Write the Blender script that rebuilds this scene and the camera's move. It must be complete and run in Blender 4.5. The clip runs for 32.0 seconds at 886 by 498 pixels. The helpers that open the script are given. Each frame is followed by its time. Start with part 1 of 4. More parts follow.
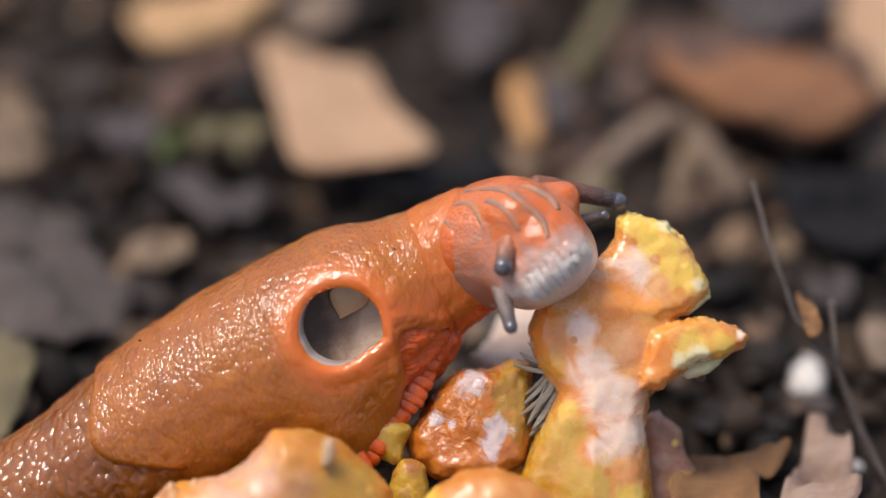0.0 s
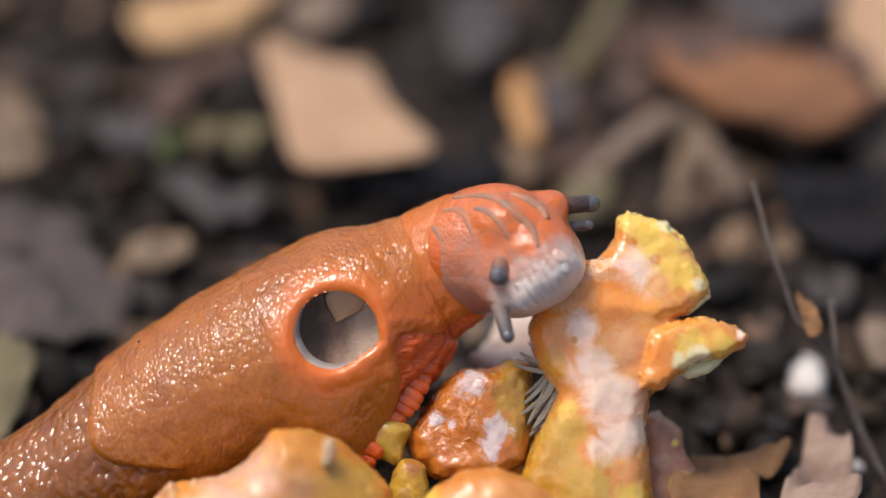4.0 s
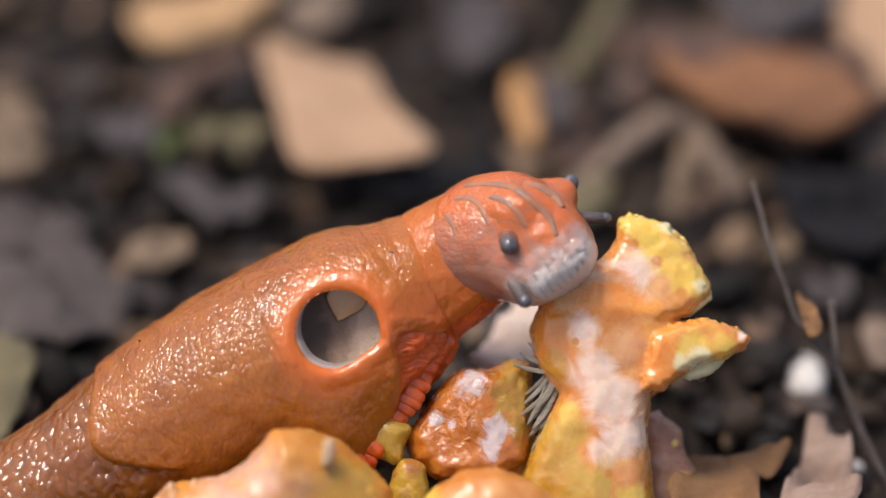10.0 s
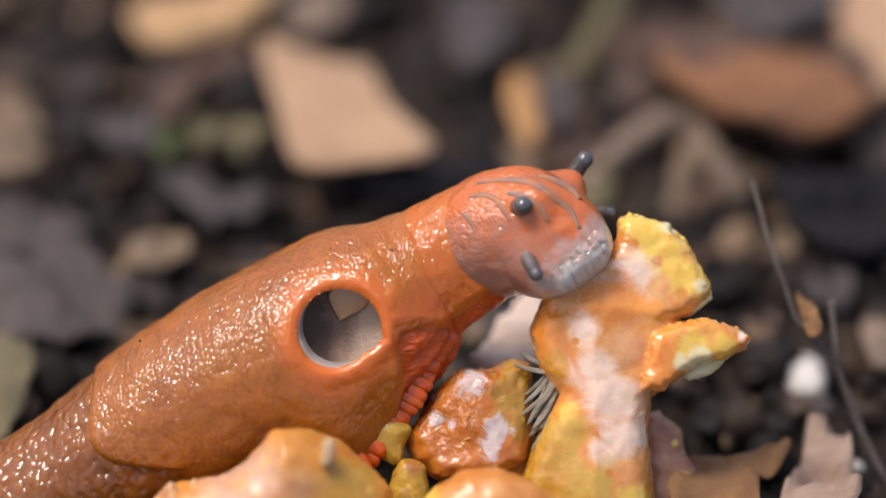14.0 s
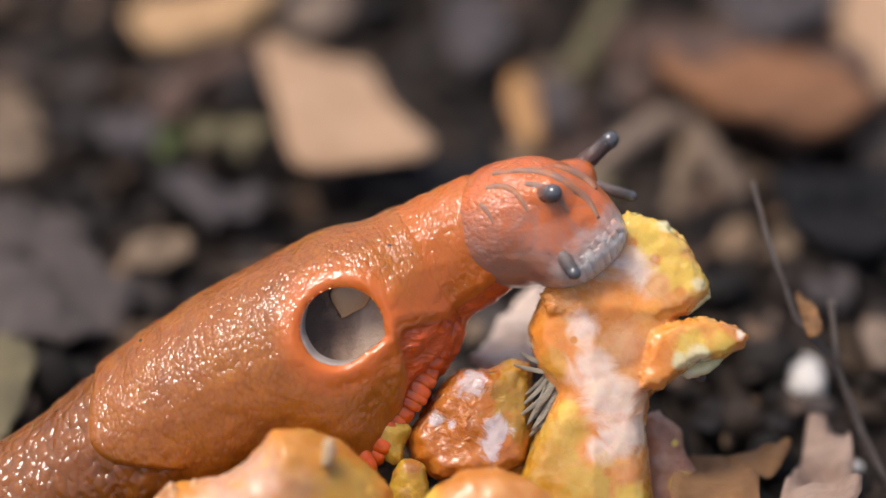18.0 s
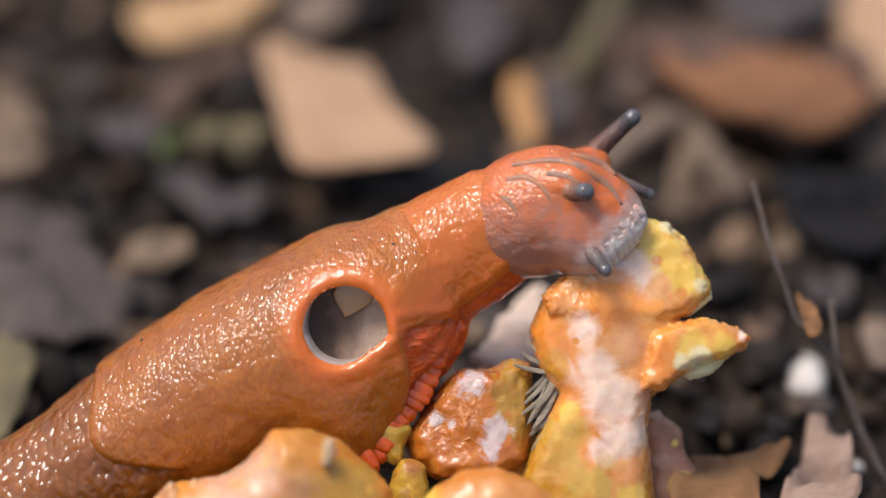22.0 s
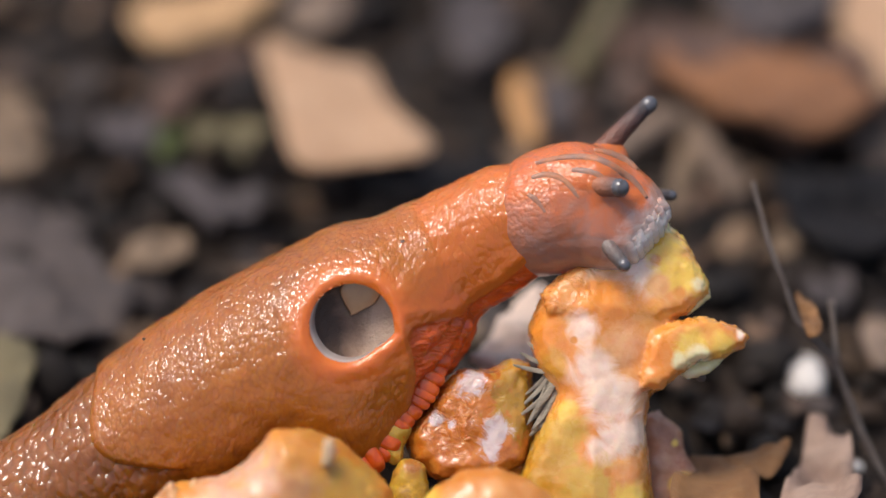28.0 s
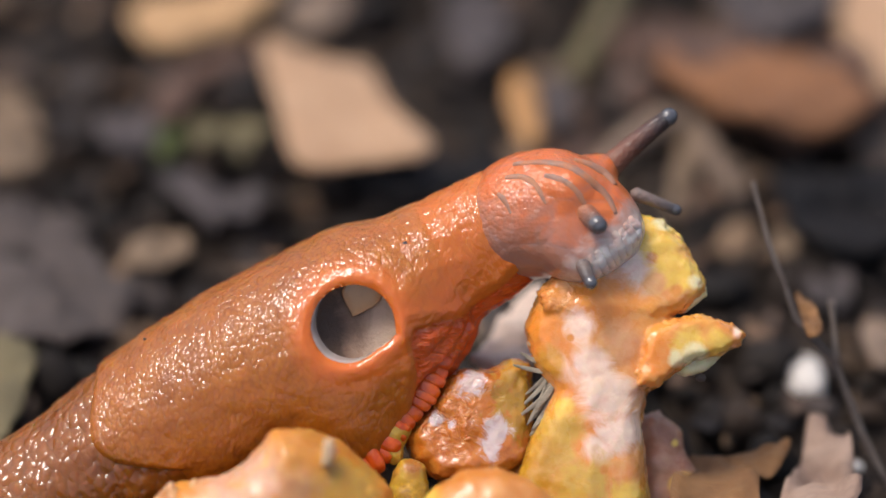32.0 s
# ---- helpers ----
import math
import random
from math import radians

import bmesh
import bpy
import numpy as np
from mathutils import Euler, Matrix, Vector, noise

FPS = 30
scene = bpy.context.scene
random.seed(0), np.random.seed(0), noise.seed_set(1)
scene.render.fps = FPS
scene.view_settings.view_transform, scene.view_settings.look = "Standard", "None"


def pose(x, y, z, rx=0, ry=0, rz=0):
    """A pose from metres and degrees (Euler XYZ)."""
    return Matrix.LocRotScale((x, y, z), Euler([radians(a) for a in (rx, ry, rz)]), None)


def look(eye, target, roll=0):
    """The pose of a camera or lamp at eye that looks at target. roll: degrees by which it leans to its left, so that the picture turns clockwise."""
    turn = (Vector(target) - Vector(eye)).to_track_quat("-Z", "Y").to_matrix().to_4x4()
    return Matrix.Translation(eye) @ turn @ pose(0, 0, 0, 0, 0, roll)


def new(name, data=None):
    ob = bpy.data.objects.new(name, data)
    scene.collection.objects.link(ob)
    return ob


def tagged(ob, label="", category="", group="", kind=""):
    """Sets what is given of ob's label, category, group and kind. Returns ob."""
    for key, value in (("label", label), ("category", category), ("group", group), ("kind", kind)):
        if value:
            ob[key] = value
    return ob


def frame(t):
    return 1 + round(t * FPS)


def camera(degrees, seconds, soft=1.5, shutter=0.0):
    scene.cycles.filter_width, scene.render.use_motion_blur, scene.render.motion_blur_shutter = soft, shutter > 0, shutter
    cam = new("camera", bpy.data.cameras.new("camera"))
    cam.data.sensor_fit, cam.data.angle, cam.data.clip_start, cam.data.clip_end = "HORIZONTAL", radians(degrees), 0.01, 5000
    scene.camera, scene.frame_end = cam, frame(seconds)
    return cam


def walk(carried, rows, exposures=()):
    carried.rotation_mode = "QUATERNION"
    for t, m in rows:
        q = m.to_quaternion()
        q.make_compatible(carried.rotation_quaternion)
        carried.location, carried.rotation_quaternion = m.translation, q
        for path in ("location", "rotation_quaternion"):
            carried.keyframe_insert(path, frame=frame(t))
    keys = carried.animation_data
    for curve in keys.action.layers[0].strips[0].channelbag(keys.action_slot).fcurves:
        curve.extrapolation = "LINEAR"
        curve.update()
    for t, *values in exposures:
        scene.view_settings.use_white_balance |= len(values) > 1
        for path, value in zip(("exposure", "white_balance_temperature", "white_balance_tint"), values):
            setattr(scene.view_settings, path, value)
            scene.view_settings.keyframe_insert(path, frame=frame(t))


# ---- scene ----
# The place: a slug feeding on torn mushrooms on dark garden soil, about 80 mm across.
PITCH, REACH, HEIGHT, LENS = radians(35), 0.326, 0.0285, 14.0
UNIT = 2 * REACH * math.tan(radians(LENS / 2)) / 1568     # bench unit, about 0.051 mm
# Bench frame: x to the right, y up along the tilted subject plane, z towards the lens.
BENCH = Matrix(((1, 0, 0, 0),
                (0, math.sin(PITCH), -math.cos(PITCH), 0),
                (0, math.cos(PITCH), math.sin(PITCH), HEIGHT),
                (0, 0, 0, 1)))
EYE = BENCH @ Vector((0, 0, REACH))

cam = camera(LENS, 32.0)
cam.data.dof.use_dof = True
cam.data.dof.focus_distance = REACH
cam.data.dof.aperture_fstop = 7.4
walk(cam, [(0, look(EYE, BENCH @ Vector((0, 0, 0)))), (32, look(EYE, BENCH @ Vector((0, 0, 0))))])

# ---- light ----
world = bpy.data.worlds.new("sky")
scene.world = world
world.use_nodes = True
wn = world.node_tree
sky = wn.nodes.new("ShaderNodeTexSky")
sky.sky_type, sky.sun_disc = "NISHITA", False
sky.sun_elevation, sky.sun_rotation = radians(68), radians(-87)
sky.air_density, sky.dust_density, sky.ozone_density = 1.0, 4.0, 1.0
wn.links.new(sky.outputs[0], wn.nodes["Background"].inputs[0])
wn.nodes["Background"].inputs[1].default_value = 0.143
sun = new("sun", bpy.data.lights.new("sun", "SUN"))
sun.data.energy, sun.data.angle, sun.data.color = 1.70, radians(20), (1.0, 0.96, 0.91)
sun.matrix_world = look((-0.36, 0.02, 0.92), (0, 0, 0))
scene.view_settings.exposure = 0.38


# ---- building tools ----
def at(a, b, w):
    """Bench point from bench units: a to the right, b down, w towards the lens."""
    k = (REACH - w * UNIT) / REACH
    return Vector(((a - 784) * UNIT * k, (441 - b) * UNIT * k, w * UNIT))


def at_many(v):
    k = (REACH - v[:, 2] * UNIT) / REACH
    return np.stack(((v[:, 0] - 784) * UNIT * k, (441 - v[:, 1]) * UNIT * k, v[:, 2] * UNIT), 1)


def on_ground(a, b, z=0.0):
    """World point on the level z, behind bench place a, b."""
    p = BENCH @ at(a, b, 0)
    d = p - EYE
    return EYE + d * ((z - EYE.z) / d.z)


def waves(x, y, z, size, seed, octaves=3):
    """Smooth lattice noise, about -1 to 1, on numpy arrays."""
    x, y, z = np.broadcast_arrays(np.asarray(x, float), np.asarray(y, float), np.asarray(z, float))
    rng = np.random.RandomState(seed)
    table = rng.uniform(-1, 1, (32, 32, 32))
    out, amp, cell = 0, 1.0, size * 0.5
    for o in range(octaves):
        shift = rng.uniform(0, 32, 3)
        part = []
        for q, d in zip((x, y, z), shift):
            q = q / cell + d
            k = np.floor(q)
            t = q - k
            k = k.astype(int)
            part.append((k % 32, (k + 1) % 32, t * t * (3 - 2 * t)))
        (i0, i1, u), (j0, j1, v), (k0, k1, w) = part
        c = [(table[i0, j, k] * (1 - u) + table[i1, j, k] * u) for j, k in ((j0, k0), (j1, k0), (j0, k1), (j1, k1))]
        out = out + amp * ((c[0] * (1 - v) + c[1] * v) * (1 - w) + (c[2] * (1 - v) + c[3] * v) * w)
        cell, amp = cell * 0.47, amp * 0.5
    return out


def nets(f, lo, hi, step):
    """Surface of the field f (negative inside) as vertices and quads."""
    ax = [np.arange(lo[i], hi[i] + step, step) for i in range(3)]
    g = f(*np.meshgrid(*ax, indexing="ij"))
    n = np.array(g.shape) - 1
    acc, cnt = np.zeros((*n, 3)), np.zeros(n)
    for axis in range(3):
        for o in ((0, 0), (0, 1), (1, 0), (1, 1)):
            off = np.insert(np.array(o), axis, 0)
            s = tuple(slice(off[i], off[i] + n[i]) for i in range(3))
            e = tuple(slice(off[i] + (i == axis), off[i] + (i == axis) + n[i]) for i in range(3))
            p, q = g[s], g[e]
            cross = (p < 0) != (q < 0)
            t = np.where(cross, p / np.where(cross, p - q, 1), 0)
            for i in range(3):
                acc[..., i] += np.where(cross, t if i == axis else off[i], 0)
            cnt += cross
    live = cnt > 0
    index = np.full(n, -1)
    index[live] = np.arange(live.sum())
    verts = (np.argwhere(live) + acc[live] / cnt[live][:, None]) * step + np.array(lo)
    quads = []
    for axis in range(3):
        j, k = (axis + 1) % 3, (axis + 2) % 3
        s = [slice(1, -1)] * 3
        s[axis] = slice(0, -1)
        e = list(s)
        e[axis] = slice(1, None)
        p, q = g[tuple(s)] < 0, g[tuple(e)] < 0
        for flip in (False, True):
            c = np.argwhere((p & ~q) if not flip else (~p & q))
            if not len(c):
                continue
            c[:, j] += 1
            c[:, k] += 1
            corner = []
            for dj, dk in ((-1, -1), (0, -1), (0, 0), (-1, 0)):
                m = c.copy()
                m[:, j] += dj
                m[:, k] += dk
                corner.append(index[m[:, 0], m[:, 1], m[:, 2]])
            quad = np.stack(corner, 1)
            quads.append(quad[:, ::-1] if flip else quad)
    return verts, np.concatenate(quads)


def polygon_distance(x, y, p):
    p = np.array(p, float)
    best, inside = np.full(x.shape, 1e9), np.zeros(x.shape, bool)
    for (x0, y0), (x1, y1) in zip(p, np.roll(p, -1, 0)):
        ex, ey = x1 - x0, y1 - y0
        t = np.clip(((x - x0) * ex + (y - y0) * ey) / (ex * ex + ey * ey + 1e-9), 0, 1)
        best = np.minimum(best, (x - x0 - ex * t) ** 2 + (y - y0 - ey * t) ** 2)
        if y0 != y1:
            inside ^= ((y0 > y) != (y1 > y)) & (x < (x1 - x0) * (y - y0) / (y1 - y0) + x0)
    return np.where(inside, -1, 1) * np.sqrt(best)


def rounded(points, n):
    """A closed smooth line through the points."""
    p = np.array(points, float)
    m, out = len(p), []
    for i in range(n):
        s = i * m / n
        k, t = int(s), s - int(s)
        a, b, c, d = (p[(k + j - 1) % m] for j in range(4))
        out.append(0.5 * (2 * b + (c - a) * t + (2 * a - 5 * b + 4 * c - d) * t * t + (3 * b - a - 3 * c + d) * t ** 3))
    return np.array(out)


def mesh_of(name, verts, faces, material, smooth=True):
    me = bpy.data.meshes.new(name)
    me.from_pydata([tuple(v) for v in verts], [], [tuple(int(i) for i in f) for f in faces])
    me.polygons.foreach_set("use_smooth", [smooth] * len(me.polygons))
    me.materials.append(material)
    me.update()
    return me


def piece(name, verts, faces, material, parent=None, label=""):
    """A part whose mesh is given in its parent's space."""
    ob = new(name, mesh_of(name, verts, faces, material))
    ob.parent = parent
    return tagged(ob, label)


def bench_solid(name, verts, faces, material, label, category, group=""):
    """A thing of its own, from bench points, with its origin at its middle."""
    c = verts.mean(0)
    ob = new(name, mesh_of(name, verts - c, faces, material))
    ob.matrix_world = BENCH @ Matrix.Translation(Vector(c))
    return tagged(ob, label, category, group)


def tube_mesh(path, radii, n=14, cap=True):
    """A round tube along 3D points."""
    p = np.array([tuple(q) for q in path], float)
    r = np.array(radii, float)
    t = np.gradient(p, axis=0)
    t /= np.linalg.norm(t, axis=1)[:, None] + 1e-12
    ref = np.array((0.3, 0.2, 0.93))
    u = np.cross(t, ref)
    u /= np.linalg.norm(u, axis=1)[:, None] + 1e-12
    v = np.cross(t, u)
    ang = np.linspace(0, 2 * np.pi, n, endpoint=False)
    ring = u[:, None] * np.cos(ang)[None, :, None] + v[:, None] * np.sin(ang)[None, :, None]
    verts = (p[:, None] + ring * r[:, None, None]).reshape(-1, 3)
    faces = [(i * n + j, i * n + (j + 1) % n, (i + 1) * n + (j + 1) % n, (i + 1) * n + j)
             for i in range(len(p) - 1) for j in range(n)]
    if cap:
        faces += [tuple(range(n))[::-1], tuple((len(p) - 1) * n + j for j in range(n))]
    return verts, faces


def ball_mesh(radii, n=14, lumps=0.0, seed=0):
    """An ellipsoid round the origin, with an uneven surface if lumps is given."""
    bm = bmesh.new()
    bmesh.ops.create_icosphere(bm, subdivisions=3 if n > 10 else 2, radius=1)
    v = np.array([tuple(p.co) for p in bm.verts])
    f = [[p.index for p in q.verts] for q in bm.faces]
    bm.free()
    if lumps:
        v = v * (1 + lumps * waves(v[:, 0], v[:, 1], v[:, 2], 1.6, seed))[:, None]
    return v * np.array(radii), f


# ---- materials ----
class Nodes:
    """Short hand for a node material."""

    def __init__(self, name, rough=0.5, spec=0.5, coat=0.0, sub=0.0, sub_radius=(1, 0.4, 0.2), sub_scale=0.001):
        self.mat = bpy.data.materials.new(name)
        self.mat.use_nodes = True
        self.tree = self.mat.node_tree
        self.shader = self.tree.nodes["Principled BSDF"]
        s = self.shader.inputs
        s["Roughness"].default_value, s["Specular IOR Level"].default_value = rough, spec
        s["Coat Weight"].default_value, s["Coat Roughness"].default_value = coat, 0.07
        s["Subsurface Weight"].default_value = sub
        s["Subsurface Radius"].default_value, s["Subsurface Scale"].default_value = sub_radius, sub_scale
        self.coord = self.tree.nodes.new("ShaderNodeTexCoord").outputs["Object"]

    def link(self, a, b):
        self.tree.links.new(a, b)

    def stretched(self, x, y, z, turn=0):
        m = self.tree.nodes.new("ShaderNodeMapping")
        m.inputs["Scale"].default_value = (x, y, z)
        m.inputs["Rotation"].default_value = (0, 0, turn)
        self.link(self.coord, m.inputs["Vector"])
        return m.outputs[0]

    def noise(self, size, detail=4, rough=0.6, distort=0.0, coord=None):
        t = self.tree.nodes.new("ShaderNodeTexNoise")
        t.inputs["Scale"].default_value, t.inputs["Detail"].default_value = 1 / size, detail
        t.inputs["Roughness"].default_value, t.inputs["Distortion"].default_value = rough, distort
        self.link(coord or self.coord, t.inputs["Vector"])
        return t.outputs[0]

    def cells(self, size, feature="F1", coord=None):
        t = self.tree.nodes.new("ShaderNodeTexVoronoi")
        t.feature = feature
        t.inputs["Scale"].default_value = 1 / size
        self.link(coord or self.coord, t.inputs["Vector"])
        return t.outputs["Distance"]

    def ramp(self, value, *stops):
        r = self.tree.nodes.new("ShaderNodeValToRGB")
        while len(r.color_ramp.elements) < len(stops):
            r.color_ramp.elements.new(0.5)
        for e, (p, c) in zip(r.color_ramp.elements, stops):
            e.position = p
            e.color = (*c, 1) if isinstance(c, tuple) else (c, c, c, 1)
        self.link(value, r.inputs[0])
        return r.outputs[0]

    def mix(self, fac, a, b, blend="MIX"):
        m = self.tree.nodes.new("ShaderNodeMix")
        m.data_type, m.blend_type = "RGBA", blend
        for v, sock in ((fac, m.inputs[0]), (a, m.inputs[6]), (b, m.inputs[7])):
            if isinstance(v, tuple):
                sock.default_value = (*v, 1)
            elif isinstance(v, (int, float)):
                sock.default_value = v
            else:
                self.link(v, sock)
        return m.outputs[2]

    def math(self, op, a, b=0.0, c=0.0):
        m = self.tree.nodes.new("ShaderNodeMath")
        m.operation = op
        for v, sock in zip((a, b, c), m.inputs):
            if isinstance(v, (int, float)):
                sock.default_value = v
            else:
                self.link(v, sock)
        return m.outputs[0]

    def warped(self, coord, size, amount):
        """The coordinates, shaken by noise of that size."""
        t = self.tree.nodes.new("ShaderNodeTexNoise")
        t.inputs["Scale"].default_value, t.inputs["Detail"].default_value = 1 / size, 2
        self.link(coord, t.inputs["Vector"])
        m = self.tree.nodes.new("ShaderNodeVectorMath")
        m.operation = "MULTIPLY_ADD"
        self.link(t.outputs["Color"], m.inputs[0])
        m.inputs[1].default_value = (amount,) * 3
        self.link(coord, m.inputs[2])
        return m.outputs[0]

    def attribute(self, name):
        a = self.tree.nodes.new("ShaderNodeAttribute")
        a.attribute_name = name
        return a.outputs["Fac"]

    def axis(self, which):
        s = self.tree.nodes.new("ShaderNodeSeparateXYZ")
        self.link(self.coord, s.inputs[0])
        return s.outputs[which]

    def spot(self, x, y, r, inner, outer, ragged=None):
        """1 near a place in the bench plane, 0 far from it; distances in shares of r."""
        m = self.tree.nodes.new("ShaderNodeMapping")
        m.inputs["Location"].default_value = (-x / r, -y / r, 0)
        m.inputs["Scale"].default_value = (1 / r, 1 / r, 0.0)
        self.link(self.coord, m.inputs["Vector"])
        l = self.tree.nodes.new("ShaderNodeVectorMath")
        l.operation = "LENGTH"
        self.link(m.outputs[0], l.inputs[0])
        d = l.outputs["Value"] if ragged is None else self.math("ADD", l.outputs["Value"], ragged)
        return self.ramp(self.math("MULTIPLY", d, 0.5), (inner * 0.5, 1.0), (outer * 0.5, 0.0))

    def color(self, c):
        self.link(c, self.shader.inputs["Base Color"])

    def rough(self, r):
        self.link(r, self.shader.inputs["Roughness"])

    def bump(self, height, depth, strength=1.0, under=1.0):
        """Relief; under: its share below the wet film."""
        for name, share in (("Normal", under), ("Coat Normal", 1.0)):
            b = self.tree.nodes.new("ShaderNodeBump")
            b.inputs["Strength"].default_value, b.inputs["Distance"].default_value = strength, depth * share
            self.link(height, b.inputs["Height"])
            old = self.shader.inputs[name].links
            if old:
                self.link(old[0].from_socket, b.inputs["Normal"])
            self.link(b.outputs[0], self.shader.inputs[name])


def skin_material(name, light, dark, groove, grain, depth, rough=0.3, warm=None, lips=(), parts=None):
    """Granular wet skin. lips: smooth redder places, (x, y, radius, colour) in the bench plane.
    parts: colours of the foot's side and of the neck, where the skin's own shape marks them."""
    n = Nodes(name, rough + 0.22, 0.12, 0.9, 0.25, (1, 0.25, 0.1), 0.0012)
    n.shader.inputs["Coat Roughness"].default_value = 0.04
    n.shader.inputs["Coat IOR"].default_value = 1.56
    big = n.noise(0.006, 3)
    body = n.mix(n.ramp(big, (0.35, 0.0), (0.65, 1.0)), light, dark)
    cell = n.cells(grain, "F1", n.warped(n.stretched(1.35, 0.9, 1.0), grain * 2.5, grain * 0.8))
    fine = n.noise(grain * 0.75, 3, 0.55, 0.3)
    body = n.mix(n.ramp(cell, (0.35, 0.0), (0.8, 0.6)), body, groove)
    body = n.mix(n.ramp(fine, (0.40, 0.0), (0.72, 0.5)), body, dark)
    body = n.mix(n.ramp(n.noise(0.0022, 4), (0.5, 0.0), (0.72, 0.45)), body, tuple(min(1.0, 1.2 * v) for v in light))
    body = n.mix(n.ramp(n.noise(0.0035, 5, 0.65, 0.5), (0.5, 0.0), (0.75, 0.4)), body, tuple(0.55 * v + 0.012 for v in dark))
    if warm:
        along = n.math("MULTIPLY_ADD", n.axis(0), 40.0, 0.58)
        along = n.math("ADD", along, n.math("MULTIPLY", n.noise(0.008, 3), 0.3))
        body = n.mix(n.ramp(along, (0.35, 0.0), (1.0, 0.88)), body, warm)
    calm = None
    for x, y, r, tint, inner, share in lips:
        m = n.spot(x, y, r, inner, 1.0)
        body = n.mix(n.math("MULTIPLY", m, share), body, tint)
        calm = m if calm is None else n.math("MAXIMUM", calm, m)
    if parts:
        side, neck = n.attribute("side"), n.attribute("neck")
        body = n.mix(n.math("MULTIPLY", neck, 0.7), body, parts[1])
        low = n.mix(n.ramp(n.noise(0.0016, 4, 0.6, 0.6), (0.4, 0.0), (0.65, 1.0)), parts[0], tuple(0.8 * v for v in parts[0]))
        body = n.mix(n.math("MULTIPLY", side, 0.85), body, low)
        calm = n.math("MAXIMUM", calm, n.math("MAXIMUM", side, n.math("MULTIPLY", neck, 0.1)))
        n.bump(n.math("MULTIPLY", n.noise(0.0010, 3, 0.5, 0.6, n.stretched(0.5, 1.4, 1.0, -0.8)), side), 0.0006, 1.0, 0.8)
    n.color(body)
    grainy = n.math("MULTIPLY", n.math("SUBTRACT", 1.0, n.math("POWER", cell, 2.0)), n.math("MULTIPLY_ADD", n.noise(grain * 4, 2), 1.2, 0.35))
    if calm is not None:
        grainy = n.math("MULTIPLY", grainy, n.math("MULTIPLY_ADD", calm, -0.55, 1.0))
    n.bump(grainy, depth * 0.6, 1.0, 0.25)
    n.bump(fine, depth * 0.12, 0.6, 1.0)
    n.bump(n.noise(grain * 3.5, 3), depth * 1.4, 0.6, 0.25)
    return n.mat


PORE = (622, 572, 72)
SKIN = skin_material("slug_skin", (0.41, 0.122, 0.005), (0.31, 0.083, 0.004), (0.27, 0.075, 0.012), 0.00050, 0.00021, 0.25, (0.60, 0.160, 0.016),
                     ((at(622, 572, 0).x, at(622, 572, 0).y, 130 * UNIT, (0.74, 0.16, 0.02), 0.62, 0.8), (at(870, 590, 0).x, at(870, 590, 0).y, 190 * UNIT, (0.70, 0.085, 0.010), 0.3, 0.5)),
                     ((0.70, 0.095, 0.008), (0.58, 0.132, 0.012)))
TAIL = skin_material("slug_tail_skin", (0.29, 0.084, 0.004), (0.20, 0.053, 0.003), (0.18, 0.060, 0.014), 0.0011, 0.00055)
FOOT = skin_material("foot_skin", (0.72, 0.115, 0.006), (0.60, 0.075, 0.004), (0.38, 0.04, 0.006), 0.0009, 0.00008, 0.22)


def flesh_material(name, base, stain, patch, size, share, rough=0.35, coat=0.7, depth=0.00016, spots=(), speckle=False, slime=()):
    """Mushroom flesh. spots: stains and painted sheen, (x, y, radius, colour) in the bench plane about the thing's
    origin.
    """
    n = Nodes(name, rough, 0.4, coat, 0.45, (1, 0.55, 0.25), 0.0016)
    a = n.noise(size, 5, 0.6, 0.6)
    c = n.mix(n.ramp(a, (share - 0.07, 0.0), (share + 0.07, 1.0)), base, stain)
    b = n.noise(size * 0.55, 5, 0.65, 0.4)
    c = n.mix(n.ramp(b, (0.52, 0.0), (0.68, 0.6)), c, patch)
    ragged = n.math("MULTIPLY", n.math("SUBTRACT", n.noise(0.005, 6, 0.6, 1.0), 0.5), 2.4)
    if speckle:
        ragged = n.math("MULTIPLY", n.math("SUBTRACT", n.noise(0.0016, 6, 0.72, 0.6), 0.5), 3.6)
    for x, y, r, tint, *wetness in spots:
        mask = n.spot(x, y, r, 0.6, 1.15, ragged)
        c = n.mix(mask, c, tint)
    c = n.mix(n.ramp(n.noise(0.0010, 5, 0.7), (0.48, 0.0), (0.78, 0.25)), c, stain)
    n.color(n.mix(n.ramp(n.noise(0.0021, 6, 0.72, 0.7), (0.5, 0.0), (0.66, 0.18)), c, tuple(min(0.9, 1.25 * v + 0.05) for v in patch)))
    n.bump(n.noise(0.0026, 4, 0.55), depth)
    for x, y, r in slime:
        ridges = n.noise(0.0011, 3, 0.5, 1.4)
        n.bump(n.math("MULTIPLY", ridges, n.spot(x, y, r, 0.5, 1.0)), 0.00042, 1.0, 0.6)
    n.bump(n.noise(0.0012, 4, 0.55), 0.00005, 1.0, 0.5)
    n.bump(n.noise(0.00035, 3, 0.6), 0.000018, 1.0, 0.7)
    n.rough(n.ramp(b, (0.4, rough + 0.1), (0.65, max(0.12, rough - 0.15))))
    return n.mat


# PINK: pale flesh with the sky's reflection put into its colour
PINK, CREAM, AMBER, RUST, LEMON, OCHRE = (0.93, 0.66, 0.50), (0.80, 0.66, 0.36), (0.66, 0.25, 0.04), (0.50, 0.14, 0.02), (0.82, 0.52, 0.085), (0.50, 0.29, 0.03)


